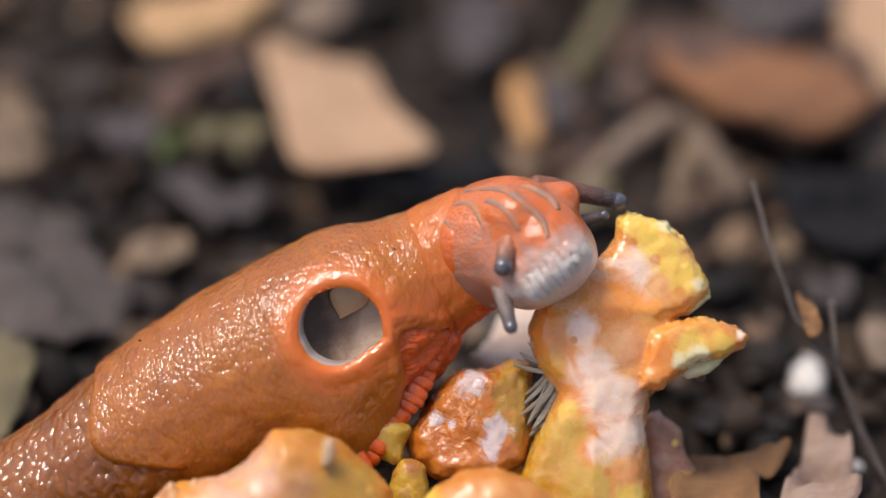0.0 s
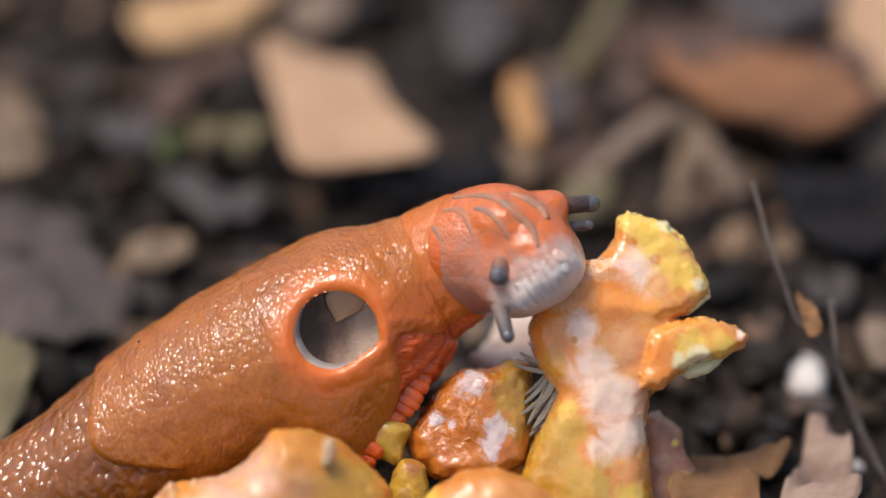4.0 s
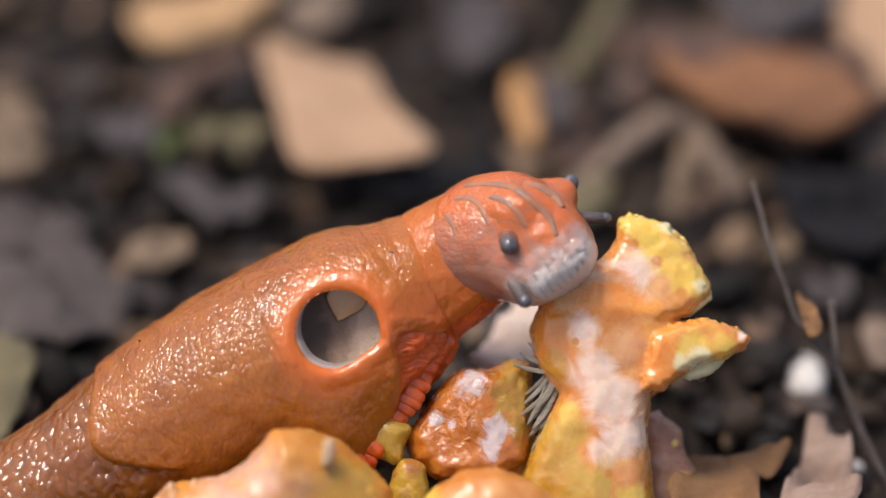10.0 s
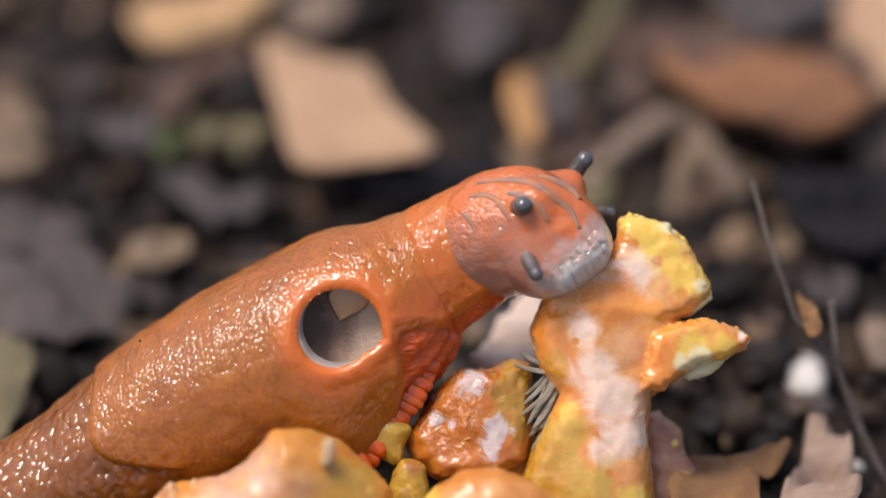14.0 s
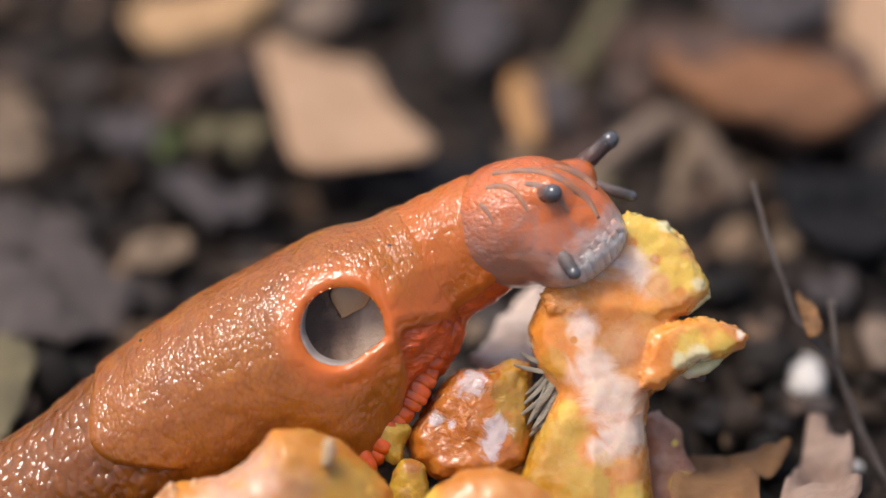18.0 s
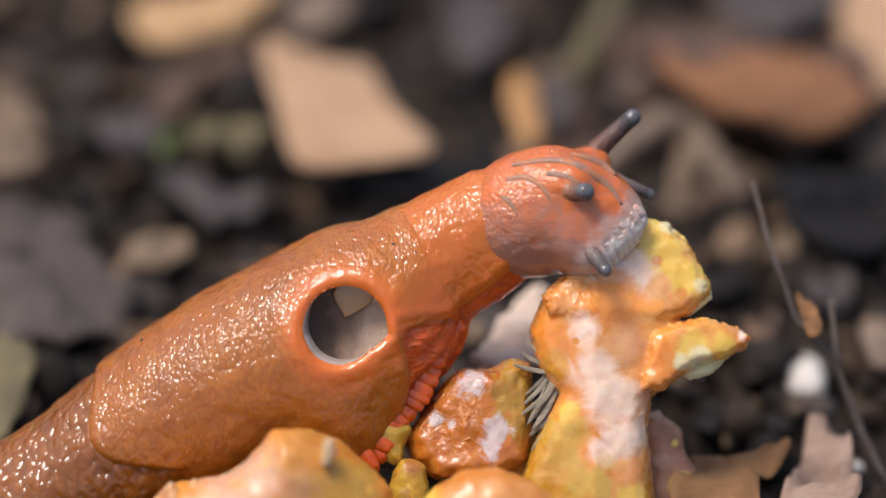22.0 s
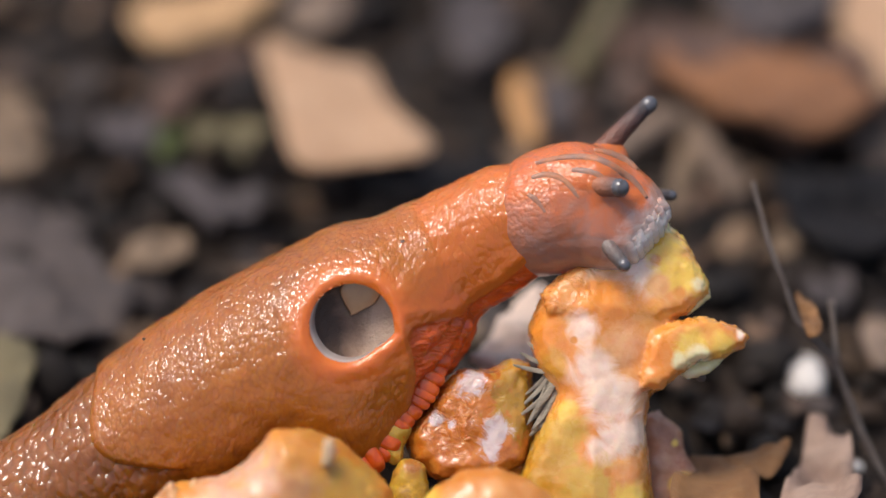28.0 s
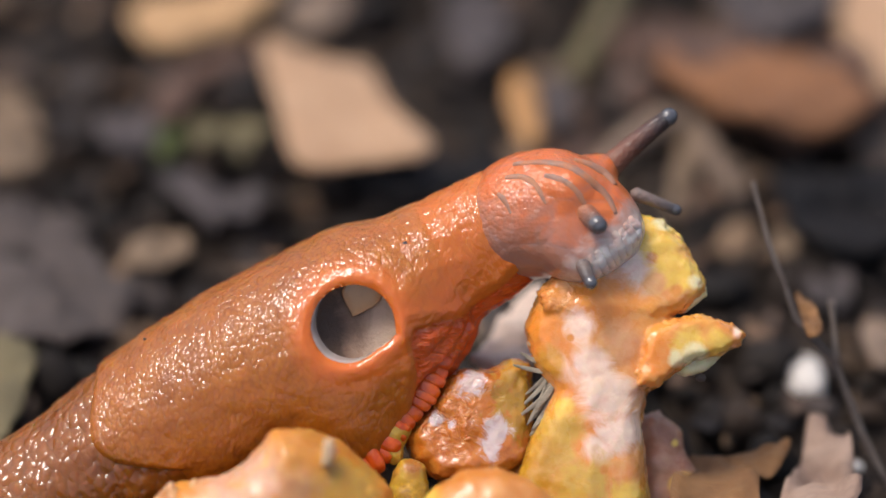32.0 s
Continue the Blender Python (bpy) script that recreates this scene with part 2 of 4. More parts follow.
def litter_material(name, base, second, rough=0.75, grain=0.002, depth=0.0003):
    n = Nodes(name, rough, 0.22)
    c = n.mix(n.ramp(n.noise(grain * 3, 4), (0.35, 0.0), (0.7, 1.0)), base, second)
    fib = n.noise(grain, 4, 0.7, 0.0, n.stretched(1, 6, 1, 0.4))
    n.color(n.mix(n.ramp(fib, (0.4, 0.0), (0.75, 0.6)), c, tuple(v * 0.55 for v in base)))
    n.bump(fib, depth)
    return n.mat


LEAF_TAN = litter_material("dry_leaf_tan", (0.46, 0.275, 0.16), (0.53, 0.34, 0.21))
CHIP_PALE = litter_material("pale_wood", (0.60, 0.37, 0.19), (0.50, 0.30, 0.15))
CHIP_ORANGE = litter_material("orange_wood", (0.60, 0.31, 0.12), (0.50, 0.27, 0.12))
BLACK = litter_material("black_sheet", (0.010, 0.009, 0.010), (0.022, 0.018, 0.018), 0.7, 0.003, 0.001)
BARK = litter_material("bark_brown", (0.28, 0.125, 0.056), (0.18, 0.085, 0.046), 0.75, 0.003)
BARK_DARK = litter_material("bark_dark", (0.14, 0.080, 0.057), (0.07, 0.044, 0.036), 0.75, 0.003)
OLIVE = litter_material("olive_stalk", (0.20, 0.16, 0.085), (0.12, 0.10, 0.06))
GREY = litter_material("grey_litter", (0.115, 0.093, 0.090), (0.055, 0.046, 0.045))
ROOT = litter_material("root_brown", (0.29, 0.205, 0.150), (0.17, 0.118, 0.085))
PEBBLE = litter_material("pale_stone", (0.84, 0.77, 0.70), (0.72, 0.64, 0.56))
LEAF_BROWN = litter_material("brown_leaf", (0.32, 0.16, 0.065), (0.20, 0.095, 0.04), 0.45, 0.0015)
LEAF_DULL = litter_material("dull_leaf", (0.42, 0.29, 0.22), (0.24, 0.15, 0.11), 0.55, 0.0025)
GREY_LIGHT = litter_material("dusty_grey_litter", (0.115, 0.090, 0.080), (0.065, 0.051, 0.046))
MOSS = litter_material("moss_green", (0.06, 0.085, 0.02), (0.09, 0.085, 0.04))
CHIP_DULL = litter_material("dull_wood", (0.25, 0.17, 0.11), (0.16, 0.11, 0.07))
LEAF_PALE = litter_material("pale_leaf", (0.84, 0.66, 0.54), (0.74, 0.55, 0.44))
TWIG = litter_material("twig_bark", (0.12, 0.09, 0.075), (0.18, 0.15, 0.13), 0.6, 0.001)

_n = Nodes("soil", 0.8, 0.2)
_c = _n.mix(_n.ramp(_n.noise(0.012, 5), (0.35, 0.0), (0.7, 1.0)), (0.009, 0.007, 0.006), (0.044, 0.029, 0.020))
_n.color(_n.mix(_n.ramp(_n.noise(0.002, 5), (0.5, 0.0), (0.8, 0.7)), _c, (0.06, 0.048, 0.042)))
_n.bump(_n.noise(0.003, 6, 0.7), 0.0012)
SOIL = _n.mat

# ---- ground ----
def spread(n, near, far):
    t = np.linspace(-1, 1, n)
    return near * t + np.sign(t) * (far - near) * np.abs(t) ** 14


def ground():
    n = 281
    x, y = np.meshgrid(spread(n, 0.11, 300), spread(n, 0.11, 300) , indexing="ij")
    r = np.sqrt(x * x + y * y)
    fade = np.clip(1.4 - r / 0.4, 0, 1)
    z = fade * (0.0030 * waves(x, y, 0, 0.030, 3) + 0.0016 * waves(x, y, 0, 0.009, 5)) - 0.001
    v = np.stack((x, y + 0.03, z), -1).reshape(-1, 3)
    i = np.arange(n * n).reshape(n, n)
    f = np.stack((i[:-1, :-1], i[1:, :-1], i[1:, 1:], i[:-1, 1:]), -1).reshape(-1, 4)
    tagged(new("ground", mesh_of("ground", v, f, SOIL)), "dark moist garden soil with fine crumbs", "soil", kind="structure")


ground()

_n = Nodes("soil_crumbs", 0.75, 0.25)
_g = _n.tree.nodes.new("ShaderNodeNewGeometry")
_c = _n.ramp(_g.outputs["Random Per Island"], (0.0, (0.010, 0.008, 0.007)), (0.45, (0.019, 0.014, 0.011)), (0.75, (0.052, 0.033, 0.022)), (0.92, (0.12, 0.076, 0.046)), (0.99, (0.28, 0.18, 0.11)))
_n.color(_n.mix(_n.ramp(_n.noise(0.0012, 4), (0.4, 0.0), (0.8, 0.7)), _c, (0.016, 0.011, 0.009)))
_n.bump(_n.noise(0.0008, 4), 0.0004)
CRUMB = _n.mat


def crumbs(count):
    bm = bmesh.new()
    bmesh.ops.create_icosphere(bm, subdivisions=2, radius=1)
    base = np.array([tuple(q.co) for q in bm.verts])
    tris = np.array([[q.index for q in t.verts] for t in bm.faces])
    bm.free()
    rng = np.random.RandomState(8)
    shapes = [base * (1 + 0.55 * waves(base[:, 0], base[:, 1], base[:, 2], 1.5, i, 3))[:, None] for i in range(24)]
    verts, faces = [], []
    for i in range(count):
        r = min(0.0026, 0.00035 * math.exp(abs(rng.normal()) * 0.9))
        x, y = rng.uniform(-0.075, 0.075), rng.uniform(-0.03, 0.125)
        q = shapes[i % 24] * r * rng.uniform(0.5, 1.4, 3)
        a = rng.uniform(0, 6.28)
        q = q @ np.array(((math.cos(a), math.sin(a), 0), (-math.sin(a), math.cos(a), 0), (0, 0, 1)))
        verts.append(q + np.array((x, y, r * rng.uniform(-0.2, 0.5))))
        faces.append(tris + i * len(base))
    ob = new("soil_crumbs", mesh_of("soil_crumbs", np.concatenate(verts), np.concatenate(faces), CRUMB))
    tagged(ob, "loose dark crumbs and clods of soil", "soil", kind="stuff")


crumbs(4200)


def litter_bits(count):
    """Thin curled scraps of leaf and bark, strewn over the soil."""
    rng = np.random.RandomState(31)
    rings, around = 3, 9
    verts, faces = [], []
    for i in range(count):
        r = 0.0011 * math.exp(min(1.3, abs(rng.normal()) * 0.7))
        x, y = rng.uniform(-0.085, 0.085), rng.uniform(0.005, 0.15)
        ang = np.linspace(0, 2 * np.pi, around, endpoint=False)
        edge = r * (1 + 0.35 * rng.uniform(-1, 1, around))
        px, py = edge * np.cos(ang) * rng.uniform(0.35, 1.0), edge * np.sin(ang)
        curl, lean, turn = rng.uniform(-0.5, 0.7), rng.uniform(-0.45, 0.45, 2), rng.uniform(0, 6.28)
        p = []
        for k, d in ((0.0, 1), (0.6, 1), (1.0, 0.4), (1.0, -0.4), (0.6, -1)):
            a, b = px * k, py * k
            p.append(np.stack((a * math.cos(turn) - b * math.sin(turn), a * math.sin(turn) + b * math.cos(turn), curl * a * a / r + lean[0] * a + lean[1] * b + d * 0.00012), 1))
        p = np.concatenate(p) + np.array((x, y, 0.0012 + 0.3 * r))
        o = i * len(p)
        verts.append(p)
        for ring in range(4):
            for j in range(around):
                k = (j + 1) % around
                faces.append((o + ring * around + j, o + (ring + 1) * around + j, o + (ring + 1) * around + k, o + ring * around + k))
    ob = new("litter_scraps", mesh_of("litter_scraps", np.concatenate(verts), faces, SCRAP))
    tagged(ob, "small brown and grey scraps of leaves", "leaf litter", kind="stuff")


_n = Nodes("leaf_scraps", 0.7, 0.25)
_g = _n.tree.nodes.new("ShaderNodeNewGeometry")
_c = _n.ramp(_g.outputs["Random Per Island"], (0.0, (0.014, 0.011, 0.010)), (0.4, (0.032, 0.024, 0.021)), (0.65, (0.072, 0.055, 0.047)), (0.82, (0.13, 0.072, 0.042)), (0.95, (0.22, 0.145, 0.09)), (1.0, (0.38, 0.26, 0.17)))
_n.color(_n.mix(_n.ramp(_n.noise(0.0015, 4), (0.4, 0.0), (0.8, 0.6)), _c, (0.05, 0.036, 0.03)))
_n.bump(_n.noise(0.0007, 4), 0.0003)
SCRAP = _n.mat
litter_bits(900)


# ---- the slug ----
SPINE = ((-330, 1075, -100, 120), (-110, 990, -100, 140), (90, 888, -100, 145), (252, 788, -100, 163), (392, 703, -100, 176),
         (568, 614, -100, 184), (690, 536, -98, 169), (784, 462, -92, 122), (908, 386, -75, 105), (1000, 363, -64, 98),
         (1075, 368, -62, 60))


def spine(s):
    """Middle and radius of the body at s, counted in points of SPINE; with its slope."""
    p = np.array(SPINE, float)
    s = np.clip(np.asarray(s, float), 0, len(p) - 1.001)
    k = s.astype(int)
    t = (s - k)[..., None]
    a, b, c, d = (p[np.clip(k + j - 1, 0, len(p) - 1)] for j in range(4))
    q = 0.5 * (2 * b + (c - a) * t + (2 * a - 5 * b + 4 * c - d) * t ** 2 + (3 * b - a - 3 * c + d) * t ** 3)
    v = 0.5 * ((c - a) + 2 * (2 * a - 5 * b + 4 * c - d) * t + 3 * (3 * b - a - 3 * c + d) * t ** 2)
    return q, v


def body_points(s, th, swell=0.0):
    """Points of the body's skin: th = 0 on the back, a quarter turn towards the lens."""
    q, v = spine(s)
    l = np.sqrt(v[..., 0] ** 2 + v[..., 1] ** 2)
    nx, ny = v[..., 1] / l, -v[..., 0] / l
    r = q[..., 3] + swell
    a = q[..., 0] + nx * r * np.cos(th)
    b = q[..., 1] + ny * r * np.cos(th)
    w = q[..., 2] + 0.92 * r * np.sin(th)
    return np.stack((a, b, w), -1)


def lumpy(p, amount=2.5):
    return amount * waves(p[..., 0], p[..., 1], p[..., 2], 90, 11, 3)


def ease(x):
    x = np.clip(x, 0, 1)
    return x * x * (3 - 2 * x)


# the foot's edge, from the food up to the throat, in bench units
FRINGE = ((650, 852), (680, 826), (698, 800), (713, 774), (733, 748), (755, 723), (773, 696), (785, 667), (796, 638), (812, 610), (832, 586), (856, 566), (882, 550), (908, 535), (934, 517), (962, 498), (992, 478))


def along_fringe(n):
    """n points on the foot's edge, with their place along the body and their distance from its middle."""
    p = np.array(FRINGE, float)
    u = np.linspace(0, len(p) - 1, n)
    x, y = (np.interp(u, range(len(p)), p[:, i]) for i in (0, 1))
    s = np.linspace(3.5, 9.6, 700)
    q, v = spine(s)
    v = v[:, :2] / np.linalg.norm(v[:, :2], axis=1)[:, None]
    off = np.stack((x, y), 1)[:, None] - q[None, :, :2]
    k = np.abs((off * v[None]).sum(2)).argmin(1)
    return x, y, s[k], np.linalg.norm(off[np.arange(n), k], axis=1)


_, _, _fs, _fd = along_fringe(60)
_reach = np.clip(_fd - spine(_fs)[0][:, 3] - 6, 0, 85)
_order = np.argsort(_fs)
SWELL = (_fs[_order], _reach[_order])


def foot_swell(s, th):
    """The foot's side spreads over the food below the breathing pore."""
    most = (np.interp(s, *SWELL) + 9) * ease((np.asarray(s) - 4.1) / 0.8)
    return most * np.exp(-((th - 2.85) / 0.62) ** 2)


def skin_parts(S, T):
    """Shares of the foot's side, below the mantle's lower edge, and of the neck, before its front edge."""
    th = np.where(T > np.pi, 2 * np.pi - T, T)
    edge = np.interp(S, (4.6, 5.1, 5.5, 5.75, 5.92, 6.05, 6.3, 6.5, 6.75, 7.1, 7.4, 7.8, 8.5), (2.9, 2.75, 2.6, 2.35, 1.98, 1.90, 2.02, 2.17, 2.34, 2.42, 2.42, 2.36, 2.25))
    side = ease((th - edge) / 0.09) * np.clip((S - 4.6) / 0.5, 0, 1)
    lip = np.exp(-((th - edge + 0.13) / 0.10) ** 2) * np.clip((S - 5.2) / 0.5, 0, 1)
    neck = ease((S - 7.06 + 0.10 * th) / 0.12)
    return th, side, lip, neck


def body_grid(s0, s1, step, rear=None, lap=0.0, shrink=0.0, around=150, grooves=0.0):
    """A sleeve of skin from s0 to s1; lap: how far it runs on below its neighbours. rear: a rim that bounds it."""
    n = max(4, int((s1 - s0 + 2 * lap) * 140 / step))
    th = np.linspace(0, 2 * np.pi, around, endpoint=False)
    s = np.linspace(s0 - (0 if rear else lap), s1 + lap, n)
    S, T = np.meshgrid(s, th, indexing="ij")
    sink = np.zeros_like(S)
    if rear:
        edge = rear(T)
        u = (S - s0) / (s1 + lap - s0)
        S = edge + u * (s1 + lap - edge)
        sink = -14 * np.clip(1 - (S - edge) / 0.12, 0, 1) ** 2.5
    else:
        sink -= 9 * (np.clip(s0 - S, 0, None) / max(lap, 1e-6)) ** 2
    sink -= 5 * (np.clip(S - s1, 0, None) / max(lap, 1e-6)) ** 2
    sink = sink - 17 * np.clip((S - 7.75) / 0.75, 0, 1.2) ** 2
    p = body_points(S, T, sink - shrink)
    turn, side, lip, neck = skin_parts(S, T)
    # the mantle stands proud of the foot's side and of the neck; folds run along the foot's side
    shape = -8 * side + 3.5 * lip * (1 - side) - 3 * neck
    shape = shape + side * (2.6 * np.sin(turn * 24 + 2.2 * waves(p[..., 0], p[..., 1], p[..., 2], 120, 15, 2)) + 3.0 * waves(p[..., 0], p[..., 1], p[..., 2], 34, 17, 2)) * np.clip(1.6 - np.abs(S - 6.0), 0, 1)
    # furrows that run down the hind body's side
    shape = shape - grooves * np.exp(-(np.sin(S * 21 + 2.0 * turn + 1.5 * waves(p[..., 0], p[..., 1], p[..., 2], 90, 19, 2)) / 0.28) ** 2) * ease((turn - 0.9) / 0.8)
    p = body_points(S, T, sink - shrink + lumpy(p) + shape + foot_swell(S, T))
    m = len(th)
    i = np.arange(n * m).reshape(n, m)
    f = np.stack((i[:-1], np.roll(i, -1, 1)[:-1], np.roll(i, -1, 1)[1:], i[1:]), -1).reshape(-1, 4)
    return p.reshape(-1, 3), f, np.stack((side.ravel(), neck.ravel()))


def sleeve(name, v, f, marks, material, label=""):
    ob = piece(name, at_many(v), f, material, slug, label)
    for key, value in zip(("side", "neck"), marks):
        ob.data.attributes.new(key, "FLOAT", "POINT").data.foreach_set("value", value.astype(np.float32))
    return ob


slug = new("slug")
slug.matrix_world = BENCH
tagged(slug, "glossy orange slug stretched over torn mushrooms, feeding", "slug")
MOVING = []          # (part, middle s) of every sleeve that follows the body


RIM_FIT = np.polyfit((1.0, 0.95, 0.67, 0.4, 0.16, -0.18, -0.52, -0.8, -1.0), (2.98, 2.93, 2.70, 2.61, 2.60, 2.80, 3.25, 3.75, 4.0), 4)


def mantle_rim(th):
    return np.polyval(RIM_FIT, np.cos(th))


v, f, _ = body_grid(0.0, 3.6, 4, shrink=8, around=220, grooves=5.0)
piece("tail", at_many(v), f, TAIL, slug, "browner, coarsely wrinkled hind body")

CUTS = [3.35, 3.6, 3.85, 4.1, 4.35, 4.6, 4.78]
v, f, marks = body_grid(2.6, 3.35, 3, rear=mantle_rim, lap=0.12, around=220)
MOVING.append((sleeve("mantle", v, f, marks, SKIN, "finely granular orange mantle"), 3.1))
for s0, s1 in zip(CUTS[:-1], CUTS[1:]):
    v, f, marks = body_grid(s0, s1, 4, lap=0.14, around=220)
    MOVING.append((sleeve("mantle", v, f, marks, SKIN), (s0 + s1) / 2))


def pore_shape(turn):
    """The opening's outline against a circle, by the angle from the right, downwards: a blunt drop with its corner in front."""
    deg = np.degrees(turn) % 360
    return np.interp(deg, (0, 12, 25, 45, 70, 100, 130, 170, 210, 260, 300, 335, 360), (1.03, 1.08, 0.98, 0.85, 0.89, 0.98, 1.04, 1.04, 0.99, 0.96, 0.98, 1.01, 1.03))


def pore_sleeve():
    v, f, marks = body_grid(4.78, 6.3, 2.6, lap=0.12, around=360)
    dx, dy = v[:, 0] - PORE[0], v[:, 1] - PORE[1]
    front = v[:, 2] > -60
    turn = np.arctan2(dy, dx)
    shape = pore_shape(turn)
    d = np.hypot(dx, dy) / shape
    lip = front & (d < 112)
    v[lip, 2] += 2 * np.sin(np.clip((112 - d[lip]) / 40, 0, 1) * np.pi) - 9 * np.clip((90 - d[lip]) / 18, 0, 1) ** 2
    snap = front & (d < PORE[2] + 3) & (d > PORE[2] - 5)
    k = PORE[2] / d[snap]
    v[snap, 0], v[snap, 1] = PORE[0] + dx[snap] * k, PORE[1] + dy[snap] * k
    gone = front & (d <= PORE[2] - 5)
    f = f[~gone[f].any(1)]
    used = np.unique(f)
    index = np.full(len(v), -1)
    index[used] = np.arange(len(used))
    ob = sleeve("mantle", v[used], index[f], marks[:, used], SKIN)
    MOVING.append((ob, 5.5))
    # the wall of the breathing pore, from its rim inwards
    rimw = v[snap]
    n = 64
    def lathe(rows, drift=0.0):
        verts = []
        for k, dw in rows:
            for j in range(n):
                g = 2 * math.pi * j / n
                r = PORE[2] * k * float(pore_shape(g))
                x, y = PORE[0] + r * math.cos(g), PORE[1] + r * math.sin(g)
                near = rimw[np.argmin((rimw[:, 0] - PORE[0] - PORE[2] * math.cos(g)) ** 2 + (rimw[:, 1] - PORE[1] - PORE[2] * math.sin(g)) ** 2), 2]
                verts.append((x + drift * dw, y - drift * dw, near + dw))
        faces = [(i * n + j, (i + 1) * n + j, (i + 1) * n + (j + 1) % n, i * n + (j + 1) % n) for i in range(len(rows) - 1) for j in range(n)]
        return np.array(verts), faces
    rim = lathe(((1.04, -3), (1.01, -4), (0.99, -8), (0.99, -16), (1.0, -30)), -0.30)
    bv, bf = ball_mesh((84, 84, 52), 14, 0.06, 78)
    keep = [q for q in bf if all(bv[k, 2] < 6 for k in q)]
    wall = (bv + np.array((PORE[0] + 7, PORE[1] - 7, rimw[:, 2].mean() - 16)), keep)
    return rim, wall


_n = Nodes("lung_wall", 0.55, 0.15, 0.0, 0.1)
# the hollow's shade is put into the colour: dark left, paler right
_shade = _n.math("MULTIPLY_ADD", _n.math("ADD", _n.axis(0), 0.0085), 160.0, 0.25)
_shade = _n.math("ADD", _shade, _n.math("MULTIPLY", _n.noise(0.0028, 5, 0.6, 1.0, _n.stretched(1, 0.5, 1, 0.5)), 0.7))
_n.color(_n.ramp(_shade, (0.42, (0.095, 0.064, 0.050)), (0.66, (0.22, 0.140, 0.10)), (1.0, (0.44, 0.31, 0.23))))
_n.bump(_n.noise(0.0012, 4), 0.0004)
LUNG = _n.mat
_n = Nodes("lung_fold", 0.3, 0.5, 0.4)
_n.color(_n.mix(_n.noise(0.001, 3), (0.60, 0.34, 0.17), (0.46, 0.26, 0.14)))
LIPPY = _n.mat
_n = Nodes("pore_rim", 0.2, 0.5, 0.6, 0.2)
_n.color(_n.mix(_n.noise(0.0015, 3), (0.50, 0.43, 0.39), (0.38, 0.30, 0.26)))
RIM = _n.mat
(v, f), (v2, f2) = pore_sleeve()
MOVING.append((piece("pore_rim", at_many(v), f, RIM, slug, "pale wet rim of the open breathing pore"), 5.5))
MOVING.append((piece("lung_wall", at_many(v2), f2, LUNG, slug, "wet grey-brown wall inside the breathing pore, shade in its colour"), 5.5))
# a thin beige flap that hangs from the pore's upper wall
_edge = rounded([(-30, -34), (-14, 6), (-8, 12), (12, 2), (34, -12), (44, -44), (6, -62)], 40)
_ring = [np.concatenate((_edge * k + np.array((4, -26)) * (1 - k), np.full((40, 1), d)), 1) for k, d in ((0.0, 3), (0.6, 3), (0.93, 2), (1.0, 0), (0.93, -2), (0.0, -2))]
v = np.concatenate(_ring) + np.array((PORE[0] + 10, PORE[1] - 26, -12.0))
v[:, 2] -= 0.25 * (v[:, 1] - PORE[1])
f = [(i * 40 + j, i * 40 + (j + 1) % 40, (i + 1) * 40 + (j + 1) % 40, (i + 1) * 40 + j) for i in range(5) for j in range(40)]
MOVING.append((piece("lung_fold", at_many(v), f, LIPPY, slug, "beige fold inside the breathing pore"), 5.5))

# specks of soil that stick to the skin
for s0, th, size in ((3.62, 0.42, 3.6), (6.72, 1.02, 3.6), (6.9, 1.30, 2.4)):
    c = body_points(np.array(s0), np.array(th), 1.0)
    v, f = ball_mesh((size, size * 0.7, size * 0.5), 6, 0.25, int(100 * s0))
    MOVING.append((piece("soil_speck", at_many(v + c), f, TWIG, slug, "dark speck of soil on the skin"), s0))

NECK = [6.3 + 0.14 * i for i in range(16)]
for s0, s1 in zip(NECK[:-1], NECK[1:]):
    v, f, marks = body_grid(s0, s1, 4, lap=0.16, around=200)
    MOVING.append((sleeve("neck", v, f, marks, SKIN), (s0 + s1) / 2))

# foot fringe: red swellings along the lower edge
_rng = random.Random(5)
_x, _y, _s, _d = along_fringe(400)
_run = np.concatenate(([0], np.cumsum(np.hypot(np.diff(_x), np.diff(_y)))))


def swelling(run, inward, size, label):
    k = min(int(np.searchsorted(_run, run)), 398)
    q, t = spine(_s[k])
    ang = math.atan2(_y[k + 1] - _y[max(k - 2, 0)], _x[k + 1] - _x[max(k - 2, 0)]) + _rng.uniform(-0.2, 0.2)
    out = np.array((_x[k] - q[0], _y[k] - q[1])) / _d[k]
    c = np.array((_x[k], _y[k])) - out * inward
    low = min(0.999, max(0.2, (_d[k] - inward - 4) / _d[k]))
    depth = q[2] + 0.92 * _d[k] * math.sqrt(1 - low * low) * 0.92 + 4
    bv, bf = ball_mesh((1, 1, 1), 14, 0.09, int(run * 7 + inward))
    bv = np.sign(bv) * np.abs(bv) ** np.array((0.65, 0.85, 1)) * np.array(size)
    x = bv[:, 0] * math.cos(ang) - bv[:, 1] * math.sin(ang)
    y = bv[:, 0] * math.sin(ang) + bv[:, 1] * math.cos(ang)
    MOVING.append((piece("foot_fringe", at_many(np.stack((c[0] + x, c[1] + y, depth + bv[:, 2]), 1)), bf, FOOT, slug, label), float(_s[k])))


run = 8.0
while run < _run[-1] * 0.64:
    u = run / _run[-1]
    wide = (25 - 14 * u) * _rng.uniform(0.85, 1.15)
    gap = (19 - 7 * u) * _rng.uniform(0.8, 1.25)
    swelling(run, wide * 0.85 + 1, (gap * 0.74, wide, (13 - 8 * u)), "bright red wrinkled edge of the foot")
    run += gap

